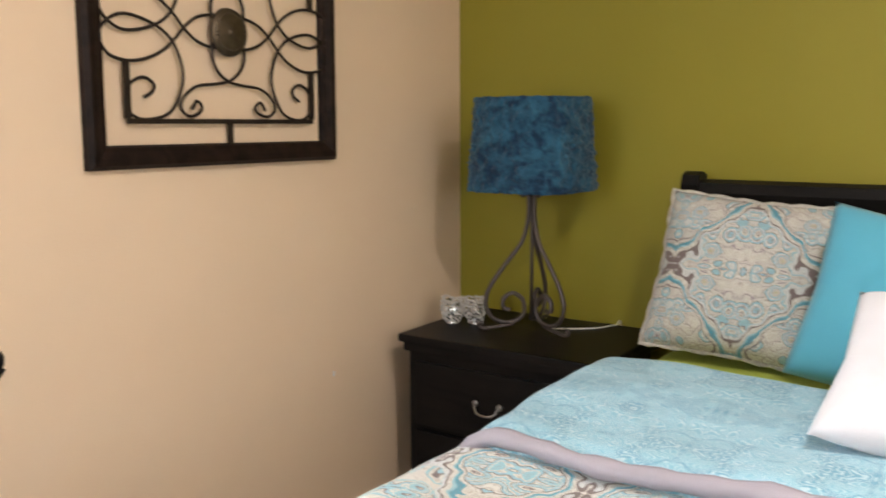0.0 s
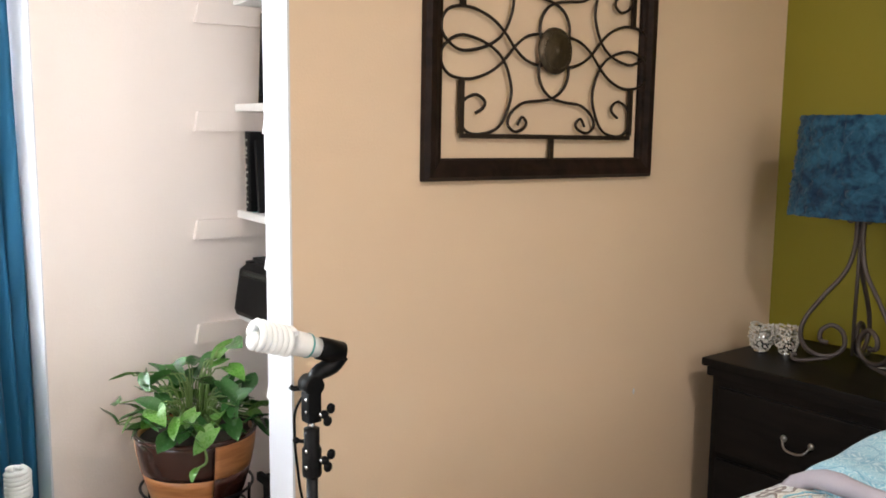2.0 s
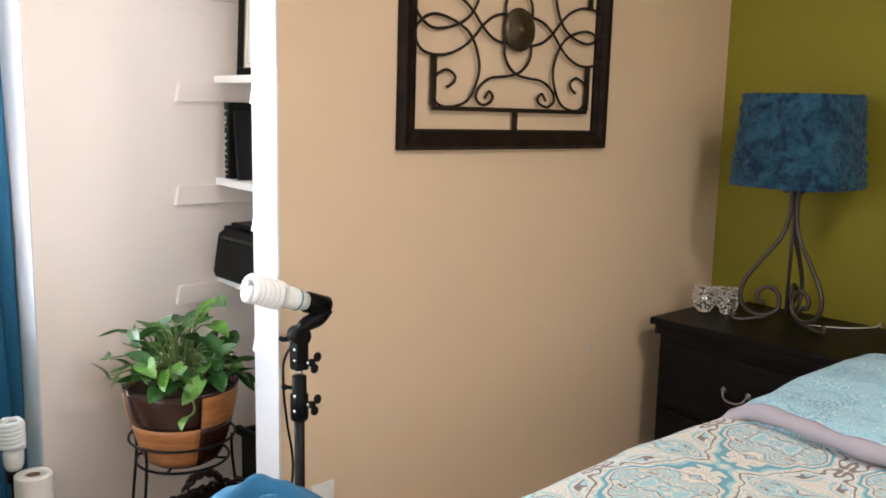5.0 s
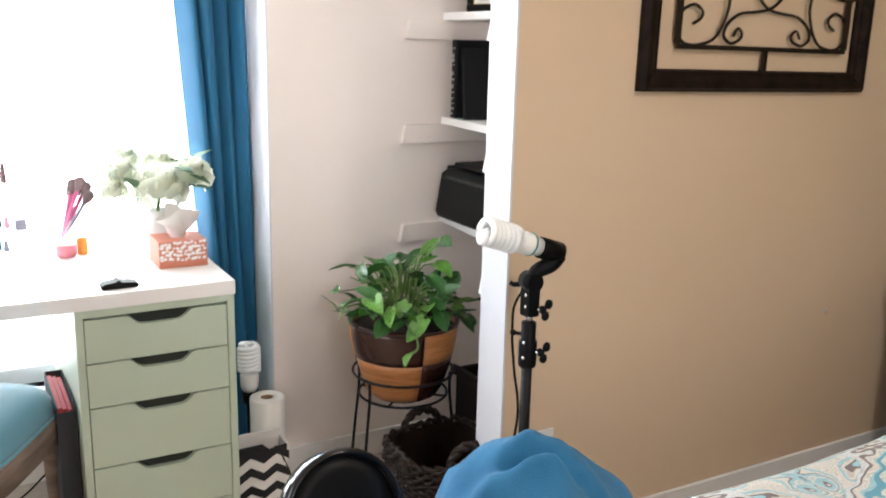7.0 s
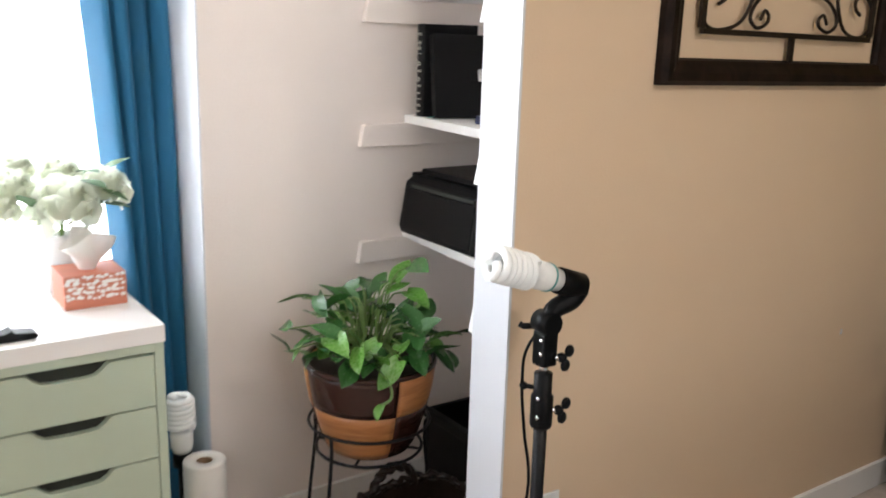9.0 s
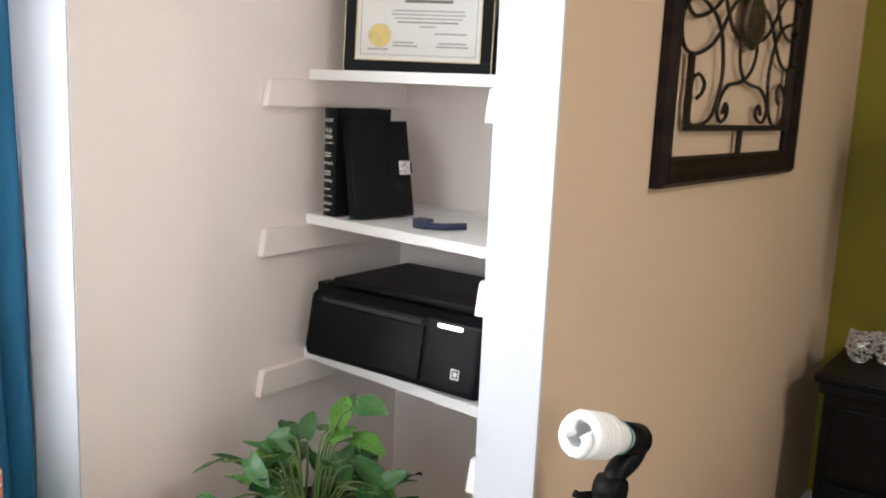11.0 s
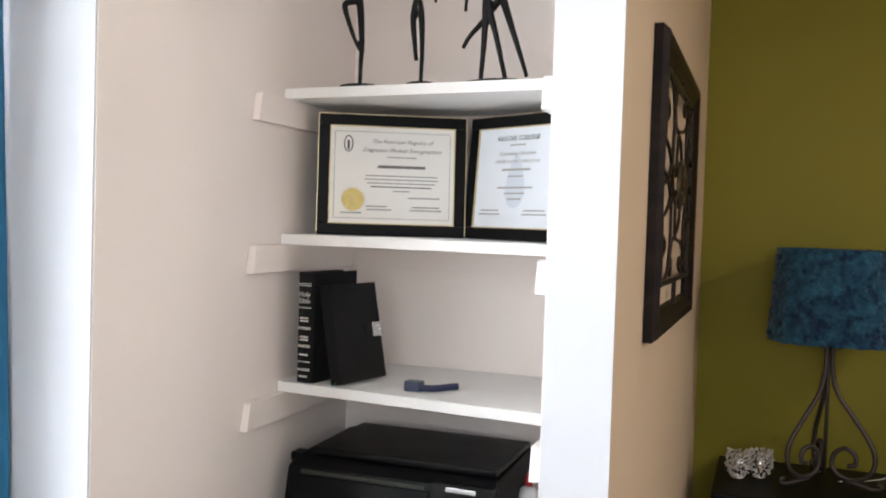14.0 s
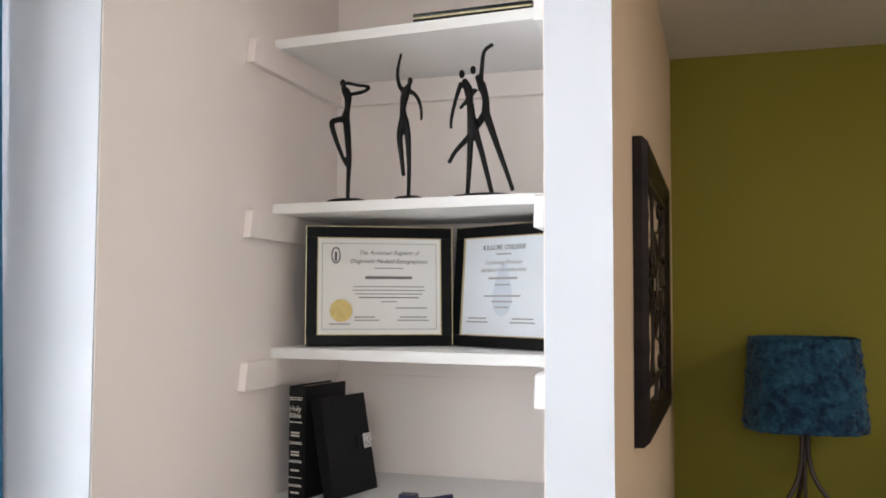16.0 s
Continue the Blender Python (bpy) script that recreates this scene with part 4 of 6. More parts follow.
lettering("line", "CERTIFICATE OF COMPLETION", 0.0095, Matrix.Translation((cx, -0.0042, 0.165)) @ FACE, PALEINK, c2)
bm = prism(bmesh.new(), [(cx + 0.026 * math.sin(a) * (1 - 0.45 * math.cos(a)), 0.125 + 0.058 * math.cos(a)) for a in [2 * math.pi * k / 36 for k in range(36)]], -0.0039, -0.0036, "y")
part("watermark", bm, WATERMARK, c2, "pale blue watermark emblem")
for a, zz, hh in ((0.042, 0.148, 0.0045), (0.022, 0.134, 0.003), (0.052, 0.110, 0.0035), (0.030, 0.098, 0.003), (0.020, 0.086, 0.003)):
    bar(c2, cx - a, cx + a, zz, hh, PALEINK, name="name_bar" if zz == 0.148 else "text_bar")
for x0, x1, zz in ((0.045, 0.100, 0.062), (0.040, 0.105, 0.054), (0.175, 0.235, 0.062), (0.170, 0.240, 0.054)):
    bar(c2, x0, x1, zz, 0.003, PALEINK)


def figurine(label, at, strokes, heads, base, turn=0.0):
    """A slim dark bronze dancer in one mesh; strokes are limbs as (x, z, radius, depth)."""
    s = 0.00105
    bm = bmesh.new()
    for st in strokes:
        pts = [Vector((x * s, d * s, z * s + 0.006)) for x, z, r, d in st]
        smooth = curve(pts, 5)
        rr = []
        for i in range(len(st) - 1):
            rr += [st[i][2] + (st[i + 1][2] - st[i][2]) * k / 5 for k in range(5)]
        rr.append(st[-1][2])
        tube(bm, smooth, [r * s for r in rr], 8)
    for x, z, r, d in heads:
        ball(bm, (x * s, d * s, z * s + 0.006), r * s, 2, (0.85, 0.85, 1.25))
    b = bmesh.new()
    lathe(b, [(0, 0), (base * s, 0), (base * s * 0.95, 0.004), (base * s * 0.6, 0.0075), (0, 0.008)], 24)
    for v in b.verts:
        v.co.y *= 0.55
    merge(bm, b)
    bm.transform(Matrix.Translation(at) @ Matrix.Rotation(radians(turn), 4, "Z"))
    ob = part("figurine", bm, FIGURE)
    skin = ob.modifiers.new("cast", "REMESH")
    skin.mode, skin.voxel_size, skin.use_smooth_shade = "VOXEL", 0.0018, True
    tagged(ob, label, "figurine", "dancer figurines")
    return ob


ZB = 1.7215
figurine("slim black bronze dancer statuette with folded arms and a bent leg", (-0.578, 0.238, ZB), [
    [(0, 0, 4, 0), (1, 40, 4.5, 0), (2, 85, 6, 0), (-3, 150, 7.5, 0), (-6, 165, 9, 0)],
    [(-6, 165, 9, 0), (-2, 185, 6, 0), (-1, 205, 8, 0), (-6, 220, 9, 0), (-9, 228, 4, 0)],
    [(-8, 162, 7, -3), (-20, 158, 6, -14), (-30, 150, 6, -18), (-22, 118, 5, -12), (-10, 85, 4, -6), (-2, 68, 3.5, -2)],
    [(-12, 222, 4.5, 0), (-4, 233, 4, -10), (20, 228, 3.5, -14), (42, 226, 3.5, -6), (30, 218, 4, 0), (5, 214, 4, 4)]], [(-12, 236, 7, 0)], 42, 14)
figurine("slim black bronze dancer statuette with one arm raised", (-0.438, 0.226, ZB), [
    [(0, 0, 4, 0), (1, 60, 4.5, 0), (-2, 120, 6.5, 0), (-8, 152, 8, 0)],
    [(-9, 40, 4, -4), (-14, 80, 5, -2), (-18, 120, 6.5, 0), (-12, 152, 8, 0)],
    [(-10, 150, 9, 0), (-12, 172, 6, 0), (-9, 195, 8.5, 0), (-5, 210, 9, 0), (1, 222, 4, 0)],
    [(-12, 208, 5, 0), (-21, 225, 4, 0), (-23, 250, 3.5, 0), (-16, 284, 2.5, 0)],
    [(3, 208, 5, 0), (16, 196, 4, 0), (24, 175, 3.5, 0), (25, 150, 3, 0)]], [(2, 228, 6.5, 0)], 30, 8)
figurine("black bronze statuette of two dancers in a lunge", (-0.283, 0.229, ZB), [
    [(-30, 0, 4.5, 0), (-26, 60, 5.5, 0), (-24, 110, 7, 0), (-22, 150, 9, 0)],
    [(20, 0, 4.5, 0), (2, 70, 5.5, 0), (-16, 130, 7.5, 0), (-22, 150, 9, 0)],
    [(-22, 148, 9, 0), (-25, 180, 7, 0), (-30, 208, 9, 0), (-38, 225, 5, 0)],
    [(-42, 218, 5, -4), (-50, 190, 4, -8), (-60, 150, 3.5, -8), (-62, 130, 3, -6)],
    [(58, 6, 4, 10), (50, 30, 4.5, 10), (28, 92, 6, 8), (6, 155, 8.5, 6)],
    [(-74, 66, 4, 12), (-60, 88, 4.5, 12), (-30, 116, 6, 10), (2, 155, 8, 8)],
    [(4, 155, 9, 8), (4, 185, 7, 8), (-4, 212, 9, 8), (-14, 232, 5, 8)],
    [(-6, 214, 5, 8), (-2, 245, 4.5, 4), (4, 275, 4, 0), (22, 288, 4, 0)],
    [(-14, 205, 4.5, 4), (-30, 185, 4, 0), (-44, 168, 3.5, -4)]], [(-42, 236, 7, 0), (-22, 244, 7, 8)], 66, -6)


def book(name, label, m, w, d, h, material, spine_bits=None):
    """Width, depth from the spine, and height; spine towards -y."""
    b = thing(name, label, "book", m)
    part("cover", box(bmesh.new(), 0, 0.004, 0.003, d, 0, h, bevel=0.0012), material, b)
    part("cover", box(bmesh.new(), w - 0.004, w, 0.003, d, 0, h, bevel=0.0012), material, b)
    bm = bmesh.new()
    prism(bm, [(0.0, 0.005), (0.004, 0.0), (w / 2, -0.003), (w - 0.004, 0.0), (w, 0.005), (w - 0.004, 0.008), (0.004, 0.008)], 0, h, "z", 0.0008)
    part("spine", bm, material, b)
    part("pages", box(bmesh.new(), 0.004, w - 0.004, 0.008, d - 0.005, 0.004, h - 0.004), GOLD, b, "gilt-edged pages")
    return b


bw, bh = 0.042, 0.235
bible = book("leather_book", "thick black leather book with gold spine lettering standing on the shelf", pose(-0.708, 0.235, 1.0992, 0, 0, -10), bw, 0.155, bh, LEATHER)
lettering("title", "Holy", 0.0155, Matrix.Translation((bw / 2, -0.0036, 0.188)) @ FACE, SILVERINK, bible, 0.0004)
lettering("title", "Bible", 0.0155, Matrix.Translation((bw / 2, -0.0036, 0.174)) @ FACE, SILVERINK, bible, 0.0004)
for zz in (0.207, 0.211, 0.160, 0.118, 0.115, 0.080, 0.077, 0.045, 0.030, 0.027):
    bar(bible, 0.004, bw - 0.004, zz, 0.0018, SILVERINK, -0.0030, "spine_rule")
for zz in (0.138, 0.132, 0.098, 0.092, 0.060, 0.014):
    bar(bible, 0.010, bw - 0.010, zz, 0.0035, SILVERINK, -0.0032)

jr = thing("journal", "black leather journal with a silver clasp leaning on the book", "book", pose(-0.618, 0.234, 1.0992, 0, -11, -14))
part("cover", box(bmesh.new(), -0.003, 0.001, 0, 0.150, 0, 0.210, bevel=0.0015), LEATHER, jr)
part("cover", box(bmesh.new(), 0.021, 0.025, 0, 0.150, 0, 0.210, bevel=0.0015), LEATHER, jr)
part("spine", box(bmesh.new(), -0.003, 0.025, -0.004, 0.002, 0, 0.210, bevel=0.002), LEATHER, jr)
part("pages", box(bmesh.new(), 0.001, 0.021, 0.004, 0.145, 0.004, 0.206), PAPER, jr)
part("strap", box(bmesh.new(), 0.025, 0.028, 0.095, 0.152, 0.094, 0.118, bevel=0.001), LEATHER, jr)
bm = box(bmesh.new(), 0.028, 0.034, 0.112, 0.144, 0.090, 0.122, bevel=0.003)
for k in range(5):
    ball(bm, (0.034, 0.128 + 0.008 * math.cos(k * 1.257), 0.106 + 0.008 * math.sin(k * 1.257)), 0.004, 1)
part("clasp", bm, CHROME, jr, "ornate silver clasp")
part("ribbon", tube(bmesh.new(), [(0.010, -0.004, 0.004), (0.014, -0.014, 0.002), (0.022, -0.024, 0.0015)], 0.0016, 5), TEALRING, jr, "teal ribbon marker")

clip = thing("phone_mount_clip", "navy blue plastic clip lying on the shelf", "clip")
bm = tube(bmesh.new(), curve([(-0.452, 0.262, 1.111), (-0.430, 0.258, 1.108), (-0.405, 0.268, 1.107), (-0.382, 0.292, 1.108), (-0.366, 0.305, 1.109)], 5), 0.0075, 8)
part("strap", bm, NAVY, clip)
part("block", box(bmesh.new(), -0.465, -0.430, 0.250, 0.278, 1.0992, 1.120, bevel=0.003), NAVY, clip)


def printer():
    p = thing("printer", "black all-in-one inkjet printer on the alcove shelf", "printer")
    x0, x1, z0 = -0.722, -0.250, 0.7885
    bm = bmesh.new()
    prism(bm, [(0.196, z0), (0.190, z0 + 0.02), (0.208, z0 + 0.140), (0.232, z0 + 0.156), (0.495, z0 + 0.164), (0.500, z0)], x0 + 0.012, x1, "x", 0.008)
    for v in bm.verts:
        if v.co.x < x0 + 0.05 and v.co.z > z0 + 0.09:
            v.co.x += 0.018 * (v.co.z - z0 - 0.09) / 0.06 - 0.010
    part("body", bm, BLACKPL, p)
    part("lid", box(bmesh.new(), x0 + 0.055, x1 - 0.004, 0.232, 0.495, z0 + 0.1615, z0 + 0.176, bevel=0.006), BLACKPL, p)
    fm = Matrix.Translation((0, 0.1895, z0 + 0.02)) @ Matrix.Rotation(radians(-8.4), 4, "X")
    part("paper_tray", box(bmesh.new(), x0 + 0.035, -0.385, -0.006, 0.004, -0.005, 0.105, bevel=0.003, m=fm), BLACKPL, p)
    part("slot", box(bmesh.new(), x0 + 0.05, -0.395, -0.003, 0.004, 0.108, 0.116, m=fm), GAP, p)
    ctl = part("control_panel", box(bmesh.new(), -0.378, x1 + 0.006, -0.012, 0.006, -0.012, 0.128, bevel=0.008, m=fm), BLACKPL, p)
    part("handle_strip", box(bmesh.new(), -0.346, -0.284, -0.0150, -0.0118, 0.112, 0.121, bevel=0.001, m=fm), CHROME, ctl, "chrome handle strip")
    bm = bmesh.new()
    for a in ((-0.302, -0.282, 0.018, 0.0205), (-0.302, -0.282, 0.0355, 0.038), (-0.302, -0.2995, 0.0205, 0.0355), (-0.2845, -0.282, 0.0205, 0.0355), (-0.2965, -0.2875, 0.0235, 0.0325)):
        box(bm, a[0], a[1], -0.0130, -0.0118, a[2], a[3], m=fm)
    part("badge", bm, PAPER, ctl, "small white square badge")
    part("hinge", box(bmesh.new(), x0 + 0.008, x0 + 0.040, 0.232, 0.27, z0 + 0.140, z0 + 0.160, bevel=0.004), BLACKPL, p)


printer()
cap = thing("lens_cap", "round black lens cap lying on the shelf edge", "lens cap")
part("disc", lathe(bmesh.new(), [(0, 0), (0.034, 0), (0.036, 0.003), (0.036, 0.008), (0.030, 0.010), (0.028, 0.008), (0, 0.008)], 36, (-0.190, 0.225, 0.7885)), BLACKPL, cap)
bt = thing("glue_bottle", "small white plastic bottle with a red tip beside the printer", "bottle")
part("body", lathe(bmesh.new(), [(0, 0), (0.019, 0), (0.021, 0.004), (0.021, 0.085), (0.017, 0.098), (0.008, 0.104), (0.0, 0.104)], 24, (-0.232, 0.40, 0.7885)), CERAMIC, bt)
part("label", lathe(bmesh.new(), [(0.0213, 0.02), (0.0213, 0.07)], 24, (-0.232, 0.40, 0.7885)), PAPER2, bt, "printed paper label")
part("cap", lathe(bmesh.new(), [(0.009, 0), (0.008, 0.012), (0.003, 0.030), (0, 0.031)], 16, (-0.232, 0.40, 0.8927)), RED, bt, "red pointed cap")
fr = thing("flat_picture_frame", "black picture frame lying flat on the top shelf", "picture frame", pose(-0.422, 0.200, 2.0795, 0, 0, -4.2))
part("frame_body", box(bmesh.new(), 0, 0.252, 0, 0.20, 0, 0.007, bevel=0.0015), GLOSSBLACK, fr)
part("gilt_edge", box(bmesh.new(), 0.003, 0.249, 0.002, 0.198, 0.007, 0.011), GOLD, fr)
part("frame_top", box(bmesh.new(), 0, 0.252, 0, 0.20, 0.011, 0.018, bevel=0.0015), GLOSSBLACK, fr)


# ---- plant on its stand ----
def plant(cx, cy, zb, zr):
    pot = thing("plant_pot", "checkered dark brown and orange wood-look pot on a wire stand", "plant pot")

    def rad(z):
        t = (z - zb) / (zr - zb)
        return 0.102 + 0.066 * t ** 0.75 - 0.010 * t ** 4
    zm = zb + (zr - zb) * 0.55
    for row, (za, zc) in enumerate(((zb, zm), (zm, zr))):
        for k in range(4):
            a0 = radians(-95 + 90 * k)
            pr = [(rad(za + (zc - za) * i / 6), za + (zc - za) * i / 6) for i in range(7)]
            pr = pr + [(r - 0.012, z) for r, z in pr[::-1]]
            bm = lathe(bmesh.new(), pr + [pr[0]], 14, (cx, cy, 0), a0 + 0.004, a0 + radians(90) - 0.004)
            bmesh.ops.recalc_face_normals(bm, faces=bm.faces)
            part("panel", bm, POTDARK if (k + row) % 2 else POTWOOD, pot)
    part("rim", tube(bmesh.new(), [(cx + (rad(zr) - 0.004) * math.cos(a), cy + (rad(zr) - 0.004) * math.sin(a), zr) for a in [2 * math.pi * k / 48 for k in range(48)]], 0.007, 8, True), POTDARK, pot)
    part("base", lathe(bmesh.new(), [(0, 0), (0.095, 0), (0.097, 0.012), (0, 0.012)], 36, (cx, cy, zb)), POTDARK, pot)
    st = thing("plant_stand", "black wire plant stand with ring tiers on the carpet", "plant stand")
    rings = ((0.146, zb + 0.062), (0.128, zb - 0.006), (0.085, zb - 0.006))
    for r, z in rings:
        part("ring", tube(bmesh.new(), [(cx + r * math.cos(a), cy + r * math.sin(a), z) for a in [2 * math.pi * k / 48 for k in range(48)]], 0.004, 6, True), BLACKMETAL, st)
    for k in range(4):
        a = radians(45 + 90 * k)
        part("cross_wire", tube(bmesh.new(), [(cx + 0.02 * math.cos(a), cy + 0.02 * math.sin(a), zb - 0.006), (cx + 0.13 * math.cos(a), cy + 0.13 * math.sin(a), zb - 0.006)], 0.0035, 6), BLACKMETAL, st)
    part("cross_wire", tube(bmesh.new(), [(cx + 0.02 * math.cos(a), cy + 0.02 * math.sin(a), zb - 0.006) for a in [2 * math.pi * k / 16 for k in range(16)]], 0.0035, 6, True), BLACKMETAL, st)
    for a in (226, 290, 60):
        ca, sa = math.cos(radians(a)), math.sin(radians(a))
        pts = curve([(cx + r * ca, cy + r * sa, z) for r, z in ((0.137, zb + 0.055), (0.136, zb + 0.0), (0.148, zb - 0.12), (0.165, 0.03), (0.172, 0.004), (0.190, 0.012), (0.192, 0.034), (0.182, 0.036))], 5)
        part("leg", tube(bmesh.new(), pts, 0.0045, 6), BLACKMETAL, st)
    pl = thing("pothos_plant", "bushy green pothos plant growing in the checkered pot", "plant")
    part("soil", lathe(bmesh.new(), [(rad(zr) - 0.012, -0.018), (0.07, -0.010), (0, -0.008)], 30, (cx, cy, zr)), SOIL, pl)
    rnd = random.Random(21)
    kinds = []
    for k in range(5):
        def leaf(u, v, k=k):
            L, Wd = 1.0, 0.30 + 0.025 * k
            t = v
            wdt = Wd * (math.sin(math.pi * min(1, t * 0.93 + 0.07)) ** 0.75) * (1 - 0.25 * t) + 0.10 * max(0, 0.25 - t) * 4 * 0.6
            s = (2 * u - 1)
            back = -0.12 * abs(s) * max(0, 0.3 - t) / 0.3
            return (s * wdt, L * t + back, 0.16 * abs(s) * wdt * 2 - (0.20 + 0.06 * k) * t * t + 0.03 * math.sin(6 * t + k))
        bm = grid(bmesh.new(), 6, 9, leaf)
        me = bpy.data.meshes.new("leaf")
        bm.to_mesh(me)
        bm.free()
        me.materials.append(LEAFLIGHT if k in (1, 4) else LEAF)
        kinds.append(me)
    stems = bmesh.new()
    spots = []
    for i in range(78):
        a = 2 * math.pi * rnd.random()
        q = rnd.random()
        r = 0.03 + 0.125 * q ** 0.7
        z = zr + 0.022 + 0.17 * (1 - (r / 0.19) ** 2) * (0.15 + 0.85 * rnd.random() ** 1.3) - 0.02 * (q > 0.85)
        spots.append((a, r, z, 0.048 + 0.034 * rnd.random()))
    spots += [(radians(70), 0.10, zr + 0.225, 0.08), (radians(80), 0.085, zr + 0.20, 0.08), (radians(255), 0.125, zr + 0.165, 0.07), (radians(75), 0.06, zr + 0.185, 0.075), (radians(62), 0.085, zr + 0.165, 0.07), (radians(235), 0.16, zr + 0.145, 0.06), (radians(250), 0.19, zr + 0.085, 0.065), (radians(262), 0.20, zr + 0.045, 0.06), (radians(50), 0.18, zr + 0.03, 0.07), (radians(65), 0.19, zr + 0.05, 0.07)]
    spots += [(radians(-75 + 14 * k), 0.125 + 0.012 * (k % 3), zr + 0.028 + 0.014 * (k % 2), 0.062 + 0.008 * (k % 3)) for k in range(9)]
    for i, (a, r, z, s) in enumerate(spots):
        x, y = cx + r * math.cos(a), cy + r * math.sin(a)
        x = max(x, XL + 0.07)
        ob = new("leaf", kinds[(i * 7) % 5 if i % 3 else (i % 4)])
        ob.parent = pl
        yaw = math.degrees(a) - 90 + rnd.uniform(-80, 80)
        tilt = rnd.uniform(-35, 75) if z > zr else -50
        ob.matrix_basis = pose(x, y, z, tilt, rnd.uniform(-45, 45), yaw) @ Matrix.Scale(s * 1.02, 4)
        mid = Vector((cx + 0.5 * r * math.cos(a), cy + 0.5 * r * math.sin(a), z * 0.75 + zr * 0.25 + 0.02))
        tube(stems, curve([(cx + 0.25 * r * math.cos(a + 0.4), cy + 0.25 * r * math.sin(a + 0.4), zr - 0.012), mid, (x, y, z)], 3), 0.0022, 5)
    vine = [(cx + r * math.cos(-0.30 + t), cy + r * math.sin(-0.30 + t), z) for r, z, t in ((0.10, zr + 0.02, 0.0), (0.165, zr + 0.006, 0.02), (0.177, zr - 0.016, 0.05), (0.178, zr - 0.034, 0.03), (0.181, zr - 0.044, -0.08))]
    tube(stems, curve(vine, 5), 0.0032, 6)
    ob = new("leaf", kinds[4])
    ob.parent = pl
    ob.matrix_basis = pose(*vine[-1], -20, 10, -150) @ Matrix.Scale(0.036, 4)
    tagged(part("stem", stems, STEM, pl), kind="stuff")


plant(-0.460, -0.042, 0.338, 0.552)


def basket(cx, cy, wx, wy, h):
    b = thing("woven_basket", "dark brown woven basket with looped handles on the carpet", "basket")

    def outline(u, z, grow=0.0):
        a = 2 * math.pi * u
        e = 4.0
        c, s = math.cos(a), math.sin(a)
        r = (abs(c) ** e + abs(s) ** e) ** (-1 / e)
        f = 0.90 + 0.10 * z / h
        return Vector((cx + (wx / 2 * f + grow) * r * c, cy + (wy / 2 * f + grow) * r * s, z))
    rows = 25
    for j in range(rows):
        z = 0.012 + (h - 0.02) * j / (rows - 1)
        n = 96
        pts = []
        for i in range(n):
            p = outline(i / n, z, 0.005 * math.sin(i * 1.571 + (j % 2) * math.pi) + 0.002 * math.sin(i * 3.7 + j))
            p.z += 0.0035 * math.sin(i * 1.9 + j * 2.3) + 0.004 * math.sin(i * 0.21 + j)
            pts.append(p)
        part("wicker_band", tube(bmesh.new(), pts, [0.0078 + 0.0018 * math.sin(i * 2.3 + j * 1.7) for i in range(n)], 6, True), WICKER, b)
    part("inside", grid(bmesh.new(), 64, 1, lambda u, v: outline(u, 0.006 + (h - 0.02) * v, -0.014)), WICKER, b)
    part("bottom", box(bmesh.new(), cx - wx * 0.42, cx + wx * 0.42, cy - wy * 0.42, cy + wy * 0.42, 0.001, 0.008), WICKER, b)
    for s in (-1, 1):
        x = cx + s * wx * 0.49
        pts = [(x, cy + 0.058 * math.cos(t), h - 0.022 + 0.060 * math.sin(t)) for t in [math.pi * k / 16 for k in range(17)]]
        bm = bmesh.new()
        for q in range(2):
            tube(bm, [(p[0] + 0.007 * math.cos(i * 1.3 + q * math.pi), p[1], p[2] + 0.007 * math.sin(i * 1.3 + q * math.pi)) for i, p in enumerate(pts)], 0.0085, 6)
        part("handle", bm, WICKER, b)


basket(-0.232, -0.030, 0.265, 0.28, 0.27)
bn = thing("storage_bin", "black plastic storage bin inside the dark alcove", "bin")
for a in ((-0.60, -0.585, 0.22, 0.52, 0.0, 0.315), (-0.155, -0.14, 0.22, 0.52, 0.0, 0.315), (-0.585, -0.155, 0.22, 0.235, 0.0, 0.315), (-0.585, -0.155, 0.505, 0.52, 0.0, 0.315), (-0.585, -0.155, 0.235, 0.505, 0.0, 0.015)):
    part("panel", box(bmesh.new(), *a, bevel=0.003), BLACKPL, bn)
part("rim", box(bmesh.new(), -0.612, -0.128, 0.205, 0.222, 0.295, 0.322, bevel=0.004), BLACKPL, bn)


# ---- light stand with a bare spiral bulb ----
def cfl_bulb(bm, base, axis, r, length, turns, tr):
    axis = Vector(axis).normalized()
    u = axis.orthogonal().normalized()
    v = axis.cross(u)
    for s in (0, 1):
        pts = []
        n = int(turns * 16)
        for i in range(n + 1):
            t = i / n
            a = 2 * math.pi * turns * t + s * math.pi
            rr = r * (1 if t < 0.93 else max(0.25, 1 - (t - 0.93) * 9))
            pts.append(Vector(base) + axis * (0.012 + (length - 0.012) * t) + rr * (math.cos(a) * u + math.sin(a) * v))
        tube(bm, pts, tr, 7)
    return bm


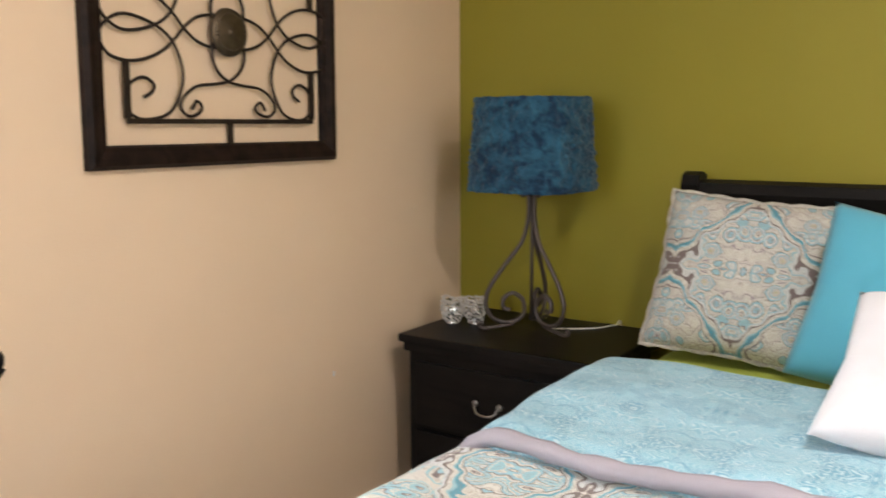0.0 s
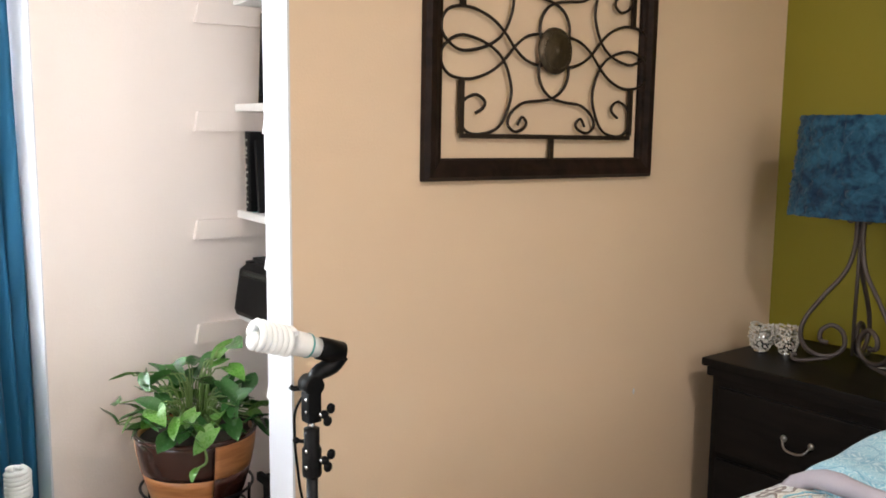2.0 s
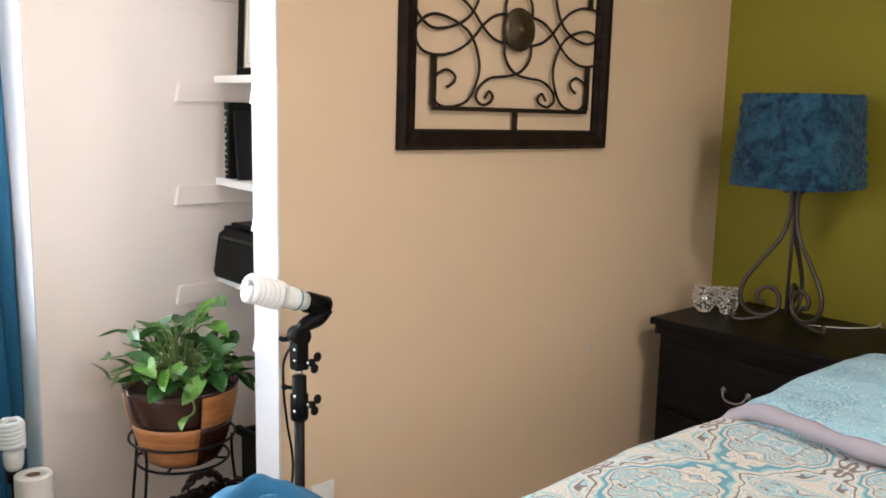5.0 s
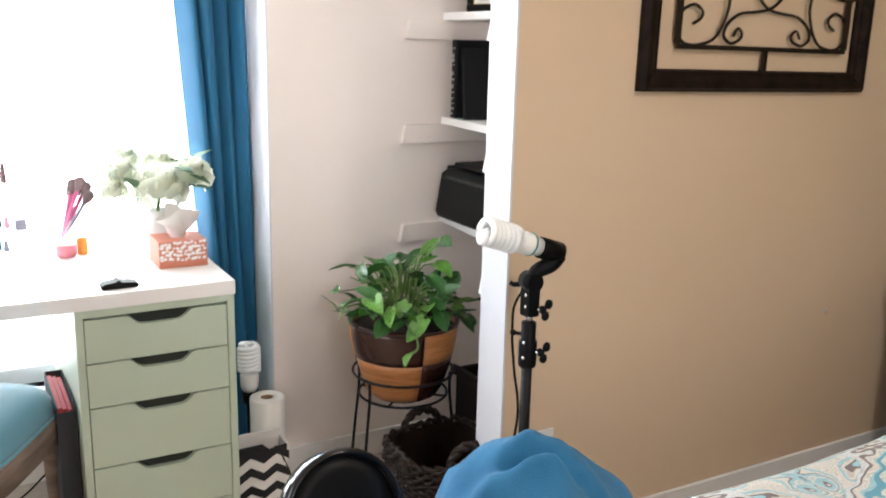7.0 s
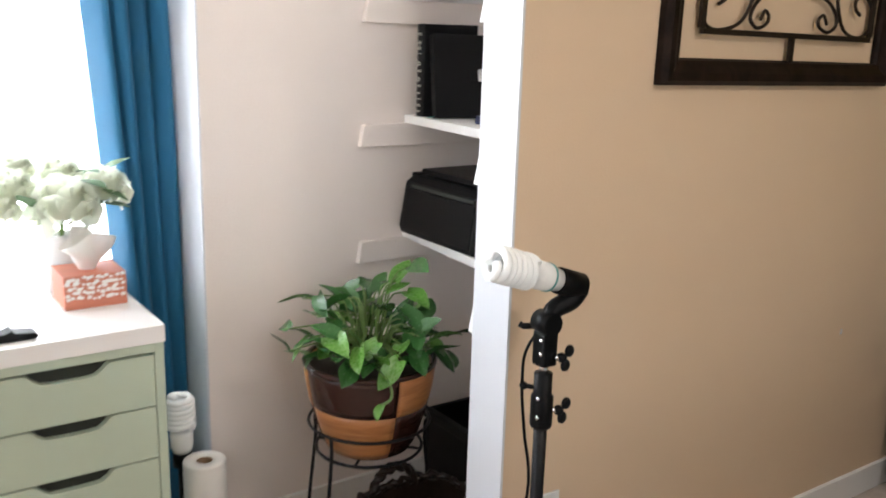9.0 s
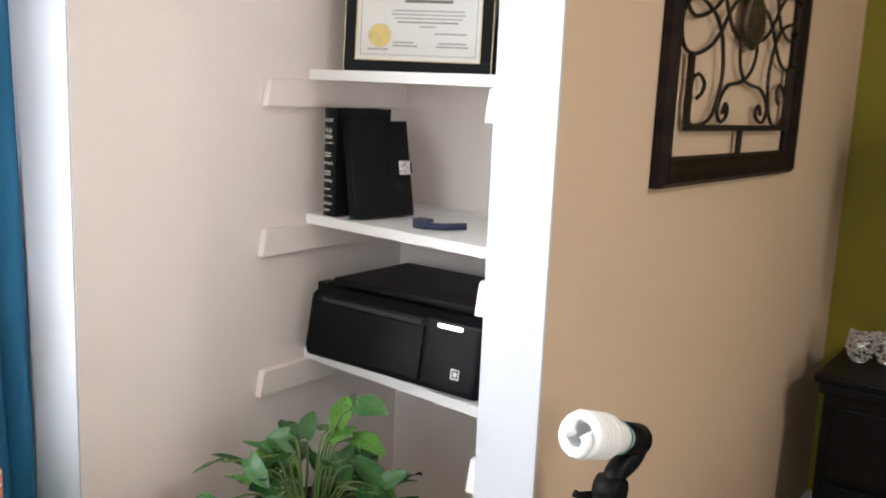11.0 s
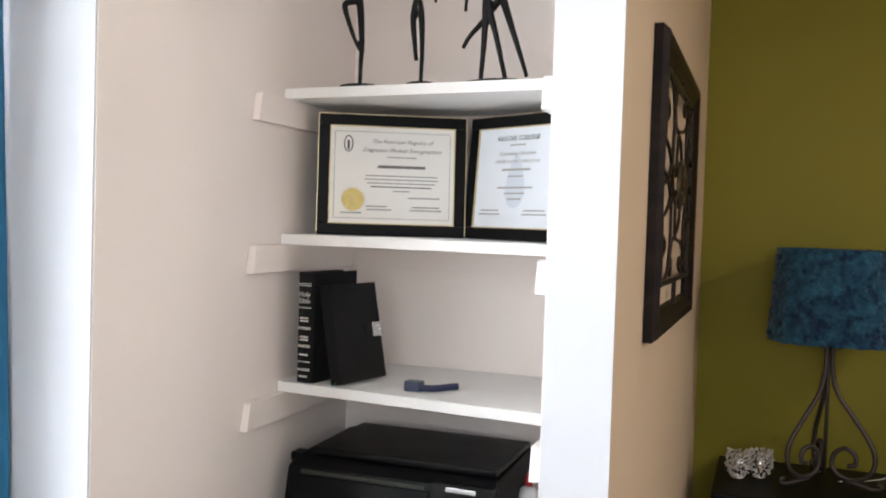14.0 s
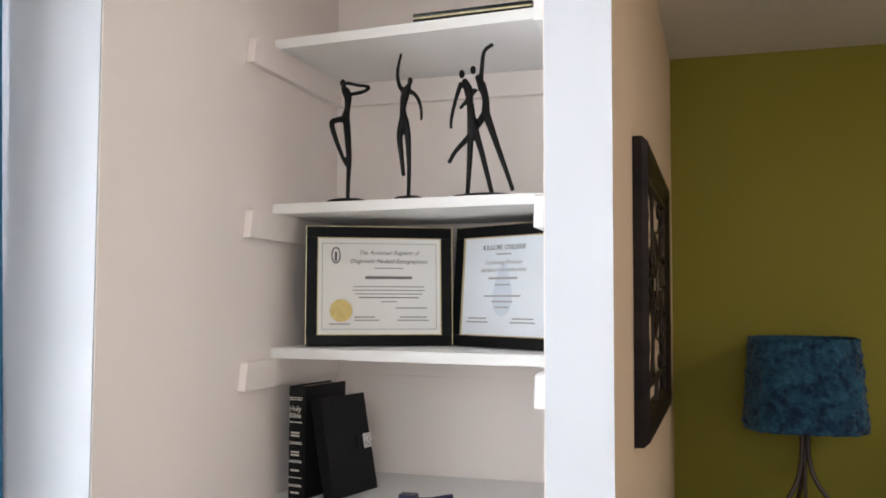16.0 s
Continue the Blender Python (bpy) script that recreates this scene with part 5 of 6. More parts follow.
def light_stand(px_, py_):
    s = thing("light_stand", "black tripod light stand holding an unlit spiral bulb", "light stand")
    d = Vector((0.004, -0.234, 0.080)).normalized()
    e = Vector((px_ + 0.006, py_ + 0.062, 0.877))
    part("lower_pole", tube(bmesh.new(), [(px_, py_, 0.10), (px_, py_, 0.66)], 0.0125, 14), BLACKMETAL, s)
    part("collar", lathe(bmesh.new(), [(0, 0), (0.019, 0), (0.021, 0.006), (0.021, 0.060), (0.017, 0.066), (0.017, 0.105), (0.0, 0.106)], 20, (px_, py_, 0.615)), BLACKPL, s)
    for z, sx in ((0.655, 1), (0.755, 1)):
        bm = ball(bmesh.new(), (px_ + 0.030, py_ + 0.014, z), 0.010, 2, (1.1, 0.9, 1))
        for w in (-1, 1):
            ball(bm, (px_ + 0.036, py_ + 0.022 + 0.004 * w, z + 0.013 * w), 0.0095, 2, (0.7, 1.1, 1.25))
        k = part("knob", bm, BLACKPL, s, smooth=True)
        part("knob_screw", tube(bmesh.new(), [(px_ + 0.012, py_ + 0.008, z), (px_ + 0.032, py_ + 0.010, z)], 0.005, 8), CHROME, k)
    for z in (0.640, 0.676):
        part("screw", ball(bmesh.new(), (px_ + 0.010, py_ - 0.019, z), 0.0045, 2, (1, 0.6, 1)), CHROME, s, "steel screw head")
    for z in (0.760, 0.786):
        part("screw", ball(bmesh.new(), (px_ + 0.008, py_ - 0.017, z), 0.004, 2, (1, 0.6, 1)), CHROME, s)
    bm = ball(bmesh.new(), (px_ - 0.028, py_ - 0.022, 0.690), 0.0075, 2, (1.2, 1, 1))
    tube(bm, [(px_ - 0.010, py_ - 0.010, 0.690), (px_ - 0.028, py_ - 0.022, 0.690)], 0.0045, 8)
    part("lock_pin", bm, BLACKPL, s)
    part("spigot", tube(bmesh.new(), [(px_, py_, 0.715), (px_, py_, 0.742)], 0.008, 12), CHROME, s, "bare steel spigot")
    part("swivel", box(bmesh.new(), px_ - 0.017, px_ + 0.017, py_ - 0.016, py_ + 0.016, 0.735, 0.800, bevel=0.006), BLACKPL, s)
    bm = bmesh.new()
    tube(bm, [(px_ - 0.020, py_, 0.815), (px_ + 0.020, py_, 0.815)], 0.021, 16)
    tube(bm, curve([(px_, py_, 0.80), (px_, py_ + 0.014, 0.835), (px_ + 0.004, py_ + 0.048, 0.850), e + Vector((0, 0.004, -0.004))], 4), [0.015 + 0.0006 * k for k in range(13)], 12)
    part("tilt_head", bm, BLACKPL, s)
    part("lever", tube(bmesh.new(), [(px_ - 0.014, py_ - 0.006, 0.806), (px_ - 0.040, py_ - 0.020, 0.800), (px_ - 0.046, py_ - 0.024, 0.804)], 0.006, 8), BLACKPL, s)
    part("socket", tube(bmesh.new(), [e - d * 0.012, e - d * 0.008, e + d * 0.048, e + d * 0.052], [0.018, 0.0245, 0.0245, 0.022], 20), BLACKPL, s)
    b0 = e + d * 0.050
    bulb = part("bulb_base", tube(bmesh.new(), [b0, b0 + d * 0.022, b0 + d * 0.030, b0 + d * 0.058, b0 + d * 0.064], [0.020, 0.0225, 0.025, 0.026, 0.018], 24), CERAMIC, s)
    part("ring", tube(bmesh.new(), [b0 + d * 0.025, b0 + d * 0.029], [0.0258, 0.0262], 24), TEALRING, bulb, "thin teal ring")
    part("spiral_tube", cfl_bulb(bmesh.new(), b0 + d * 0.062, d, 0.0255, 0.098, 3.4, 0.0080), CFL, bulb, "white frosted spiral tube")
    part("hub", box(bmesh.new(), px_ - 0.024, px_ + 0.024, py_ - 0.024, py_ + 0.024, 0.392, 0.426, bevel=0.006), BLACKPL, s)
    for a in (-118, 6, 100):
        ca, sa = math.cos(radians(a)), math.sin(radians(a))
        leg = part("leg", tube(bmesh.new(), [(px_ + 0.02 * ca, py_ + 0.02 * sa, 0.408), (px_ + 0.27 * ca, py_ + 0.27 * sa, 0.012)], 0.009, 10), BLACKMETAL, s)
        part("brace", tube(bmesh.new(), [(px_ + 0.012 * ca, py_ + 0.012 * sa, 0.13), (px_ + 0.15 * ca, py_ + 0.15 * sa, 0.172)], 0.006, 8), BLACKMETAL, leg)
        part("rubber_foot", ball(bmesh.new(), (px_ + 0.27 * ca, py_ + 0.27 * sa, 0.013), 0.013, 2), BLACKPL, leg)
    part("cable", tube(bmesh.new(), curve([e + Vector((-0.006, 0.0, -0.018)), (px_ - 0.020, py_ - 0.018, 0.775), (px_ - 0.030, py_ - 0.024, 0.70), (px_ - 0.024, py_ - 0.018, 0.60), (px_ - 0.013, py_ - 0.010, 0.50), (px_ - 0.020, py_ - 0.012, 0.30), (px_ + 0.05, py_ + 0.07, 0.01)], 6), 0.003, 6), BLACKPL, s)


light_stand(0.149, -0.036)


# ---- desk by the window ----
DESK = pose(0, 0, 0.006)
desk = thing("desk_top", "white laminate desk top spanning from the drawer unit along the window", "desk")
part("slab", box(bmesh.new(), -0.985, -0.386, -2.06, -0.550, 0.7065, 0.742, bevel=0.002), DESKWHITE, desk)
for y in (-2.0, -1.92):
    part("leg", tube(bmesh.new(), [(-0.45 if y > -1.95 else -0.92, -2.0, 0), (-0.45 if y > -1.95 else -0.92, -2.0, 0.7065)], 0.02, 14), WHITE, desk)


def drawer_unit(x0, x1, y0, y1, h):
    d = thing("drawer_unit", "pale mint green five-drawer unit with scooped pulls under the desk", "drawer unit")
    for nm, a in (("side_panel", (x0, x1, y0, y0 + 0.018, 0.0, h)), ("side_panel", (x0, x1, y1 - 0.018, y1, 0.0, h)), ("top_panel", (x0, x1, y0 + 0.018, y1 - 0.018, h - 0.018, h)),
                  ("back_panel", (x0, x0 + 0.01, y0 + 0.018, y1 - 0.018, 0.02, h - 0.018)), ("plinth", (x0, x1 - 0.02, y0 + 0.018, y1 - 0.018, 0.0, 0.03))):
        part(nm, box(bmesh.new(), *a, bevel=0.001), GREENPAINT, d)
    # Solid block coloured dark to stand for the shade inside the unit.
    part("interior", box(bmesh.new(), x0 + 0.012, x1 - 0.022, y0 + 0.02, y1 - 0.02, 0.032, h - 0.019), GAP, d, "solid dark block for the shade behind the drawer fronts")
    z = h - 0.024
    ya, yb = y0 + 0.020, y1 - 0.020
    wd = yb - ya
    for hh in (0.106, 0.108, 0.152, 0.142, 0.128):
        za, zb = z - hh, z
        sc = 0.024
        pts = [(ya, za), (yb, za), (yb, zb)]
        for t in (0.76, 0.73, 0.70, 0.66, 0.60, 0.45, 0.38, 0.34, 0.31, 0.28):
            k = {0.76: 0, 0.73: 0.15, 0.70: 0.6, 0.66: 0.95, 0.60: 1, 0.45: 1, 0.38: 0.95, 0.34: 0.6, 0.31: 0.15, 0.28: 0}[t]
            pts.append((ya + wd * t, zb - sc * k))
        pts.append((ya, zb))
        part("drawer_front", prism(bmesh.new(), pts, x1 - 0.018, x1 - 0.001, "x", 0.0), GREENPAINT, d)
        z = za - 0.0035


drawer_unit(-0.965, -0.389, -0.926, -0.553, 0.706)


def curtain():
    c = thing("curtain", "teal blue floor-length curtain drawn to the side of the window", "curtain")

    def fn(u, v):
        z = 0.015 + 2.28 * v
        y = -0.346 - 0.020 * v - u * (0.095 + 0.115 * v)
        amp = 0.036 * (1 - 0.25 * v)
        x = -0.945 + amp * math.sin(u * 2 * math.pi * 3.5 + 0.5 * math.sin(v * 3)) + 0.010 * math.sin(u * 29 + v * 2) + 0.01 * math.sin(v * 5 + u * 7)
        return (x, y + 0.012 * math.sin(u * 2 * math.pi * 3.5 + 1.2), z)
    ob = part("cloth", grid(bmesh.new(), 130, 50, fn), CURTAIN, c)
    so = ob.modifiers.new("thick", "SOLIDIFY")
    so.thickness = 0.003
    part("rod", tube(bmesh.new(), [(-0.945, -2.2, 2.31), (-0.945, -0.345, 2.31)], 0.011, 12), BLACKMETAL, c)


curtain()


def tissue_box(x, y):
    t = thing("tissue_box", "coral tissue box printed with pale blossoms on the desk", "tissue box", DESK)
    part("carton", box(bmesh.new(), x - 0.115, x, y, y + 0.124, 0.7362, 0.806, bevel=0.002), CORAL, t)
    rnd = random.Random(3)
    bm = bmesh.new()
    for i in range(12):
        for j in range(5):
            cy, cz = y + 0.009 + 0.0096 * i + rnd.uniform(-0.003, 0.003), 0.7585 + 0.0105 * j + rnd.uniform(-0.003, 0.003)
            r, ph = 0.0032 + 0.0026 * rnd.random(), rnd.random() * 6
            prism(bm, [(cy + r * (1 + 0.3 * math.cos(5 * a + ph)) * math.cos(a), cz + r * (1 + 0.3 * math.cos(5 * a + ph)) * math.sin(a) * 0.8) for a in [2 * math.pi * k / 15 for k in range(15)]], x + 0.0002, x + 0.0006 + 0.0004 * rnd.random(), "x")
    tagged(part("blossom_print", bm, PAPER, t), kind="stuff")

    def fn(u, v):
        a = 2 * math.pi * u
        r = 0.014 + 0.034 * v + 0.014 * v * math.sin(3 * a + 5 * v)
        return (x - 0.058 + r * math.cos(a), y + 0.062 + r * math.sin(a), 0.802 + 0.070 * v + 0.016 * v * math.sin(2 * a + 1))
    part("tissue", grid(bmesh.new(), 40, 8, fn), ROLLPAPER, t, "white tissue pulled up")


tissue_box(-0.563, -0.695)


def flowers(cx, cy):
    v = thing("flower_vase", "white vase of cream and green silk peonies on the desk", "vase", DESK)
    bm = lathe(bmesh.new(), [(0, 0), (0.035, 0), (0.045, 0.03), (0.042, 0.07), (0.030, 0.11), (0.034, 0.125), (0.030, 0.125), (0.026, 0.11), (0, 0.02)], 28, (cx, cy, 0.7362))
    part("vase_body", bm, CERAMIC, v)
    rnd = random.Random(12)
    heads = [(0.035, 0.005, 0.205, 0.072), (0.0, 0.098, 0.225, 0.056), (-0.01, -0.088, 0.235, 0.050), (0.02, -0.115, 0.195, 0.040), (-0.055, 0.02, 0.250, 0.048), (-0.05, -0.065, 0.270, 0.036)]
    for hx, hy, hz, r in heads:
        c = Vector((cx + hx, cy + hy, 0.7362 + hz))
        bm = bmesh.new()
        for k in range(34):
            t = k / 33
            a, el = k * 2.4, math.pi * (0.46 - 0.66 * t)
            n = Vector((math.cos(a) * math.cos(el), math.sin(a) * math.cos(el), math.sin(el)))
            rr = r * (0.25 + 0.62 * t)
            tu = n.orthogonal().normalized()
            tv = n.cross(tu)
            s = r * (0.34 + 0.20 * t)

            def pf(u, w, n=n, tu=tu, tv=tv, rr=rr, s=s, k=k):
                a_, b_ = 2 * u - 1, 2 * w - 1
                q = a_ * a_ + b_ * b_
                return c + n * (rr + 0.30 * s * q * (b_ > 0) - 0.35 * s * q * (b_ <= 0) + 0.14 * s * math.sin(6 * a_ + 4 * b_ + k)) + tu * s * a_ * (1 - 0.25 * b_ * b_) + tv * s * b_ * (1 - 0.25 * a_ * a_)
            grid(bm, 5, 5, pf)
        part("flower_head", bm, PETAL, v)
        part("flower_stem", tube(bmesh.new(), [(cx + hx * 0.1, cy + hy * 0.1, 0.80), c - Vector((0, 0, r * 0.5))], 0.003, 6), STEM, v)
    for k in range(9):
        a = rnd.random() * 6.28
        c = pose(cx + 0.05 * math.cos(a), cy + 0.10 * math.sin(a), 0.7362 + 0.19 + 0.08 * rnd.random(), rnd.uniform(-20, 60), 0, math.degrees(a) - 90)
        bm = grid(bmesh.new(), 4, 6, lambda u, w: c @ Vector(((2 * u - 1) * 0.02 * math.sin(math.pi * (0.08 + 0.9 * w)), 0.07 * w, -0.02 * w * w)))
        part("leaf", bm, FLOWERLEAF, v)


flowers(-0.735, -0.662)
cl = thing("black_clutch", "small black folded case lying on the desk edge", "case", DESK)
bm = prism(bmesh.new(), [(-0.856 + 0.0, 0.7364), (-0.780, 0.7364), (-0.772, 0.742), (-0.778, 0.748), (-0.812, 0.752), (-0.818, 0.758), (-0.826, 0.753), (-0.850, 0.750), (-0.860, 0.744)], -0.455, -0.418, "x", 0.002)
part("case_body", bm, LEATHER, cl)


def brush_cup(cx, cy, n, tall, colors, seed, label, lean=0.0):
    c = thing("brush_cup", label, "brush holder", DESK)
    part("cup", lathe(bmesh.new(), [(0.0, 0.0), (0.032, 0), (0.034, 0.09), (0.031, 0.09), (0.029, 0.004), (0, 0.004)], 24, (cx, cy, 0.7363)), ACRYLIC, c)
    rnd = random.Random(seed)
    for k in range(n):
        a = rnd.random() * 6.28
        p0 = Vector((cx + 0.012 * math.cos(a + 3), cy - 0.2 * lean + 0.008 * math.sin(a + 3), 0.742))
        p1 = Vector((cx + 0.030 * math.cos(a), cy + lean + 0.026 * math.sin(a), 0.742 + tall * rnd.uniform(0.75, 1)))
        d = (p1 - p0).normalized()
        b = part("brush_handle", tube(bmesh.new(), [p0, p1], [0.004, 0.006], 8), colors[k % len(colors)], c)
        part("bristles", tube(bmesh.new(), [p1, p1 + d * 0.012, p1 + d * 0.032, p1 + d * 0.04], [0.006, 0.012, 0.015, 0.006], 10), BRISTLE, b)


brush_cup(-0.855, -0.895, 7, 0.17, [MAGENTA, GREYBRUSH, MAGENTA, LILAC], 2, "clear cup of pink and grey makeup brushes on the desk", 0.055)
pj = thing("pink_jar", "small pink cosmetic jar on the desk", "jar", DESK)
part("jar_body", lathe(bmesh.new(), [(0, 0), (0.022, 0), (0.027, 0.008), (0.027, 0.034), (0, 0.034)], 24, (-0.80, -0.888, 0.7363)), PINK, pj)
part("lid", lathe(bmesh.new(), [(0.0275, 0), (0.0275, 0.012), (0.02, 0.015), (0, 0.015)], 24, (-0.80, -0.888, 0.7705)), CERAMIC, pj)
ob_ = thing("orange_bottle", "small translucent orange bottle on the desk", "bottle", DESK)
part("bottle_body", lathe(bmesh.new(), [(0, 0), (0.013, 0), (0.014, 0.004), (0.014, 0.046), (0, 0.048)], 20, (-0.815, -0.845, 0.7363)), ORANGE, ob_)
gb = thing("square_bottle", "square clear bottle with a dark cap on the desk", "bottle", DESK)
part("bottle_body", box(bmesh.new(), -0.90, -0.87, -1.005, -0.972, 0.7363, 0.80, bevel=0.004), ACRYLIC, gb)
part("cap", box(bmesh.new(), -0.899, -0.871, -1.003, -0.974, 0.8005, 0.832, bevel=0.003), GREYBRUSH, gb)


def organizer(x, y0, y1):
    o = thing("makeup_organizer", "tiered clear acrylic organizer filled with makeup on the desk", "organizer", DESK)
    for z in (0.7363, 0.80, 0.86, 0.92, 1.00, 1.075):
        part("tier", box(bmesh.new(), x - 0.10, x, y0, y1, z, z + 0.004), ACRYLIC, o)
    for y in (y0, y1 - 0.004):
        part("side", box(bmesh.new(), x - 0.10, x, y, y + 0.004, 0.7405, 1.075), ACRYLIC, o)
    rnd = random.Random(5)
    cols = [GREYBRUSH, LILAC, BRISTLE, GREYBRUSH, LILAC, PINK, PAPER2, GREYBRUSH, TEALVELVET]
    for z, hgt in ((1.004, 0.065), (0.924, 0.068), (0.864, 0.03), (0.804, 0.03), (0.7405, 0.03), (1.079, 0.08)):
        y = y0 + 0.014
        while y < y1 - 0.012:
            r = rnd.uniform(0.006, 0.010)
            hh = hgt * rnd.uniform(0.75, 1.05)
            xx = x - rnd.uniform(0.015, 0.07)
            part("cosmetic", lathe(bmesh.new(), [(0, 0), (r, 0), (r, hh * 0.6), (r * 0.8, hh * 0.62), (r * 0.8, hh), (0, hh)], 10, (xx, y, z + 0.0003)), cols[rnd.randrange(9)], o)
            y += 2 * r + rnd.uniform(0.0005, 0.003)
    for k in range(3):
        y = y0 + 0.03 + 0.035 * k
        b = part("brush_handle", tube(bmesh.new(), [(x - 0.05, y, 1.08), (x - 0.05, y + 0.006, 1.15)], 0.004, 8), GREYBRUSH, o)
        part("bristles", ball(bmesh.new(), (x - 0.05, y + 0.007, 1.172), 0.022 - 0.004 * k, 2, (1, 1, 1.2)), GREYBRUSH, b)


organizer(-0.86, -1.25, -1.005)


# ---- under and beside the desk ----
bx = thing("document_box", "narrow charcoal box holding red folders under the desk", "box")
for a in ((-0.72, -0.455, -0.974, -0.971, 0.001, 0.455), (-0.72, -0.455, -0.933, -0.930, 0.001, 0.455), (-0.458, -0.455, -0.971, -0.933, 0.001, 0.440), (-0.72, -0.717, -0.971, -0.933, 0.001, 0.455), (-0.717, -0.458, -0.971, -0.933, 0.001, 0.006)):
    part("panel", box(bmesh.new(), *a), BOXBLACK, bx)
for k in range(3):
    part("folder", box(bmesh.new(), -0.700, -0.462, -0.969 + 0.0115 * k, -0.960 + 0.0115 * k, 0.008, 0.450 - 0.004 * k), RED, bx, "red card folder")

rl = thing("paper_roll", "white paper roll standing on end beside the drawers", "paper roll")
bm = lathe(bmesh.new(), [(0.019, 0.0), (0.047, 0.0), (0.0485, 0.003), (0.0485, 0.276), (0.047, 0.279), (0.019, 0.279), (0.019, 0.0)], 36, (-0.556, -0.421, 0.067))
part("sheet_roll", bm, ROLLPAPER, rl)
part("core", lathe(bmesh.new(), [(0.0185, 0.002), (0.0185, 0.277), (0.0165, 0.277), (0.0165, 0.002), (0.0185, 0.002)], 24, (-0.556, -0.421, 0.067)), CARD, rl, "brown cardboard core")
part("spare_roll", lathe(bmesh.new(), [(0.0, 0.0), (0.047, 0.0), (0.047, 0.064), (0.0, 0.066)], 30, (-0.556, -0.421, 0.0005)), ROLLPAPER, rl)


def chevron_bag():
    b = thing("chevron_bag", "black and white chevron cloth bag standing beside the drawers", "bag")
    x0, x1, y0, y1, h = -0.495, -0.425, -0.548, -0.405, 0.275
    bm = bmesh.new()
    for a in ((x1 - 0.004, x1, y0, y1, 0.001, h - 0.04), (x0, x0 + 0.004, y0, y1, 0.001, h), (x0 + 0.004, x1 - 0.004, y0, y0 + 0.004, 0.001, h - 0.02), (x0 + 0.004, x1 - 0.004, y1 - 0.004, y1, 0.001, h - 0.02), (x0, x1, y0, y1, 0.0005, 0.004)):
        box(bm, *a)
    part("cloth", bm, CHEVRONWHITE, b)
    for k in range(5):
        z = 0.005 + 0.052 * k
        n = 4
        lo, hi = [], []
        for i in range(n + 1):
            y = y0 + (y1 - y0) * i / n
            zz = z + (0.022 if i % 2 else 0.0)
            lo.append((y, zz))
            hi.append((y, zz + 0.024))
        part("stripe", prism(bmesh.new(), lo + hi[::-1], x1 + 0.0003, x1 + 0.002, "x"), CHEVRONBLACK, b)
    part("lining", prism(bmesh.new(), [(y0, h - 0.045), (y1, h - 0.045), (y1, h - 0.02), ((y0 + y1) / 2 + 0.02, h - 0.028), ((y0 + y1) / 2, h - 0.010), (y0, h - 0.012)], x1 - 0.010, x1 - 0.005, "x"), CHEVRONBLACK, b)
    part("tie", tube(bmesh.new(), curve([(x1, y1 - 0.02, h - 0.05), (x1 + 0.012, y1 - 0.005, h - 0.09), (x1 + 0.008, y1 + 0.004, h - 0.13), (x1 + 0.01, y1 - 0.004, h - 0.16)], 4), 0.002, 5), CHEVRONBLACK, b)


chevron_bag()
sb = thing("spare_bulb_stand", "spiral bulb upright in a black socket on a short stand", "light stand")
part("pole", tube(bmesh.new(), [(-0.625, -0.449, 0.012), (-0.625, -0.449, 0.31)], 0.011, 12), BLACKMETAL, sb)
part("base", lathe(bmesh.new(), [(0, 0), (0.06, 0), (0.058, 0.01), (0.015, 0.016), (0, 0.016)], 28, (-0.625, -0.449, 0.0)), BLACKMETAL, sb)
part("socket", tube(bmesh.new(), [(-0.625, -0.449, 0.310), (-0.625, -0.449, 0.345)], 0.022, 16), BLACKPL, sb)
lb = part("bulb_base", tube(bmesh.new(), [(-0.625, -0.449, 0.345), (-0.625, -0.449, 0.36), (-0.625, -0.449, 0.392), (-0.625, -0.449, 0.398)], [0.020, 0.026, 0.027, 0.020], 20), CERAMIC, sb)
part("spiral_tube", cfl_bulb(bmesh.new(), (-0.625, -0.449, 0.396), (0, 0, 1), 0.0265, 0.088, 3.2, 0.0078), CFL, lb)
pc = thing("power_cord", "thin black cord lying on the carpet under the desk", "cord")
part("cable", tube(bmesh.new(), curve([(-0.98, -0.96, 0.05), (-0.92, -1.05, 0.006), (-0.86, -1.15, 0.005), (-0.92, -1.3, 0.005), (-0.98, -1.45, 0.03)], 6), 0.003, 6), BLACKPL, pc)


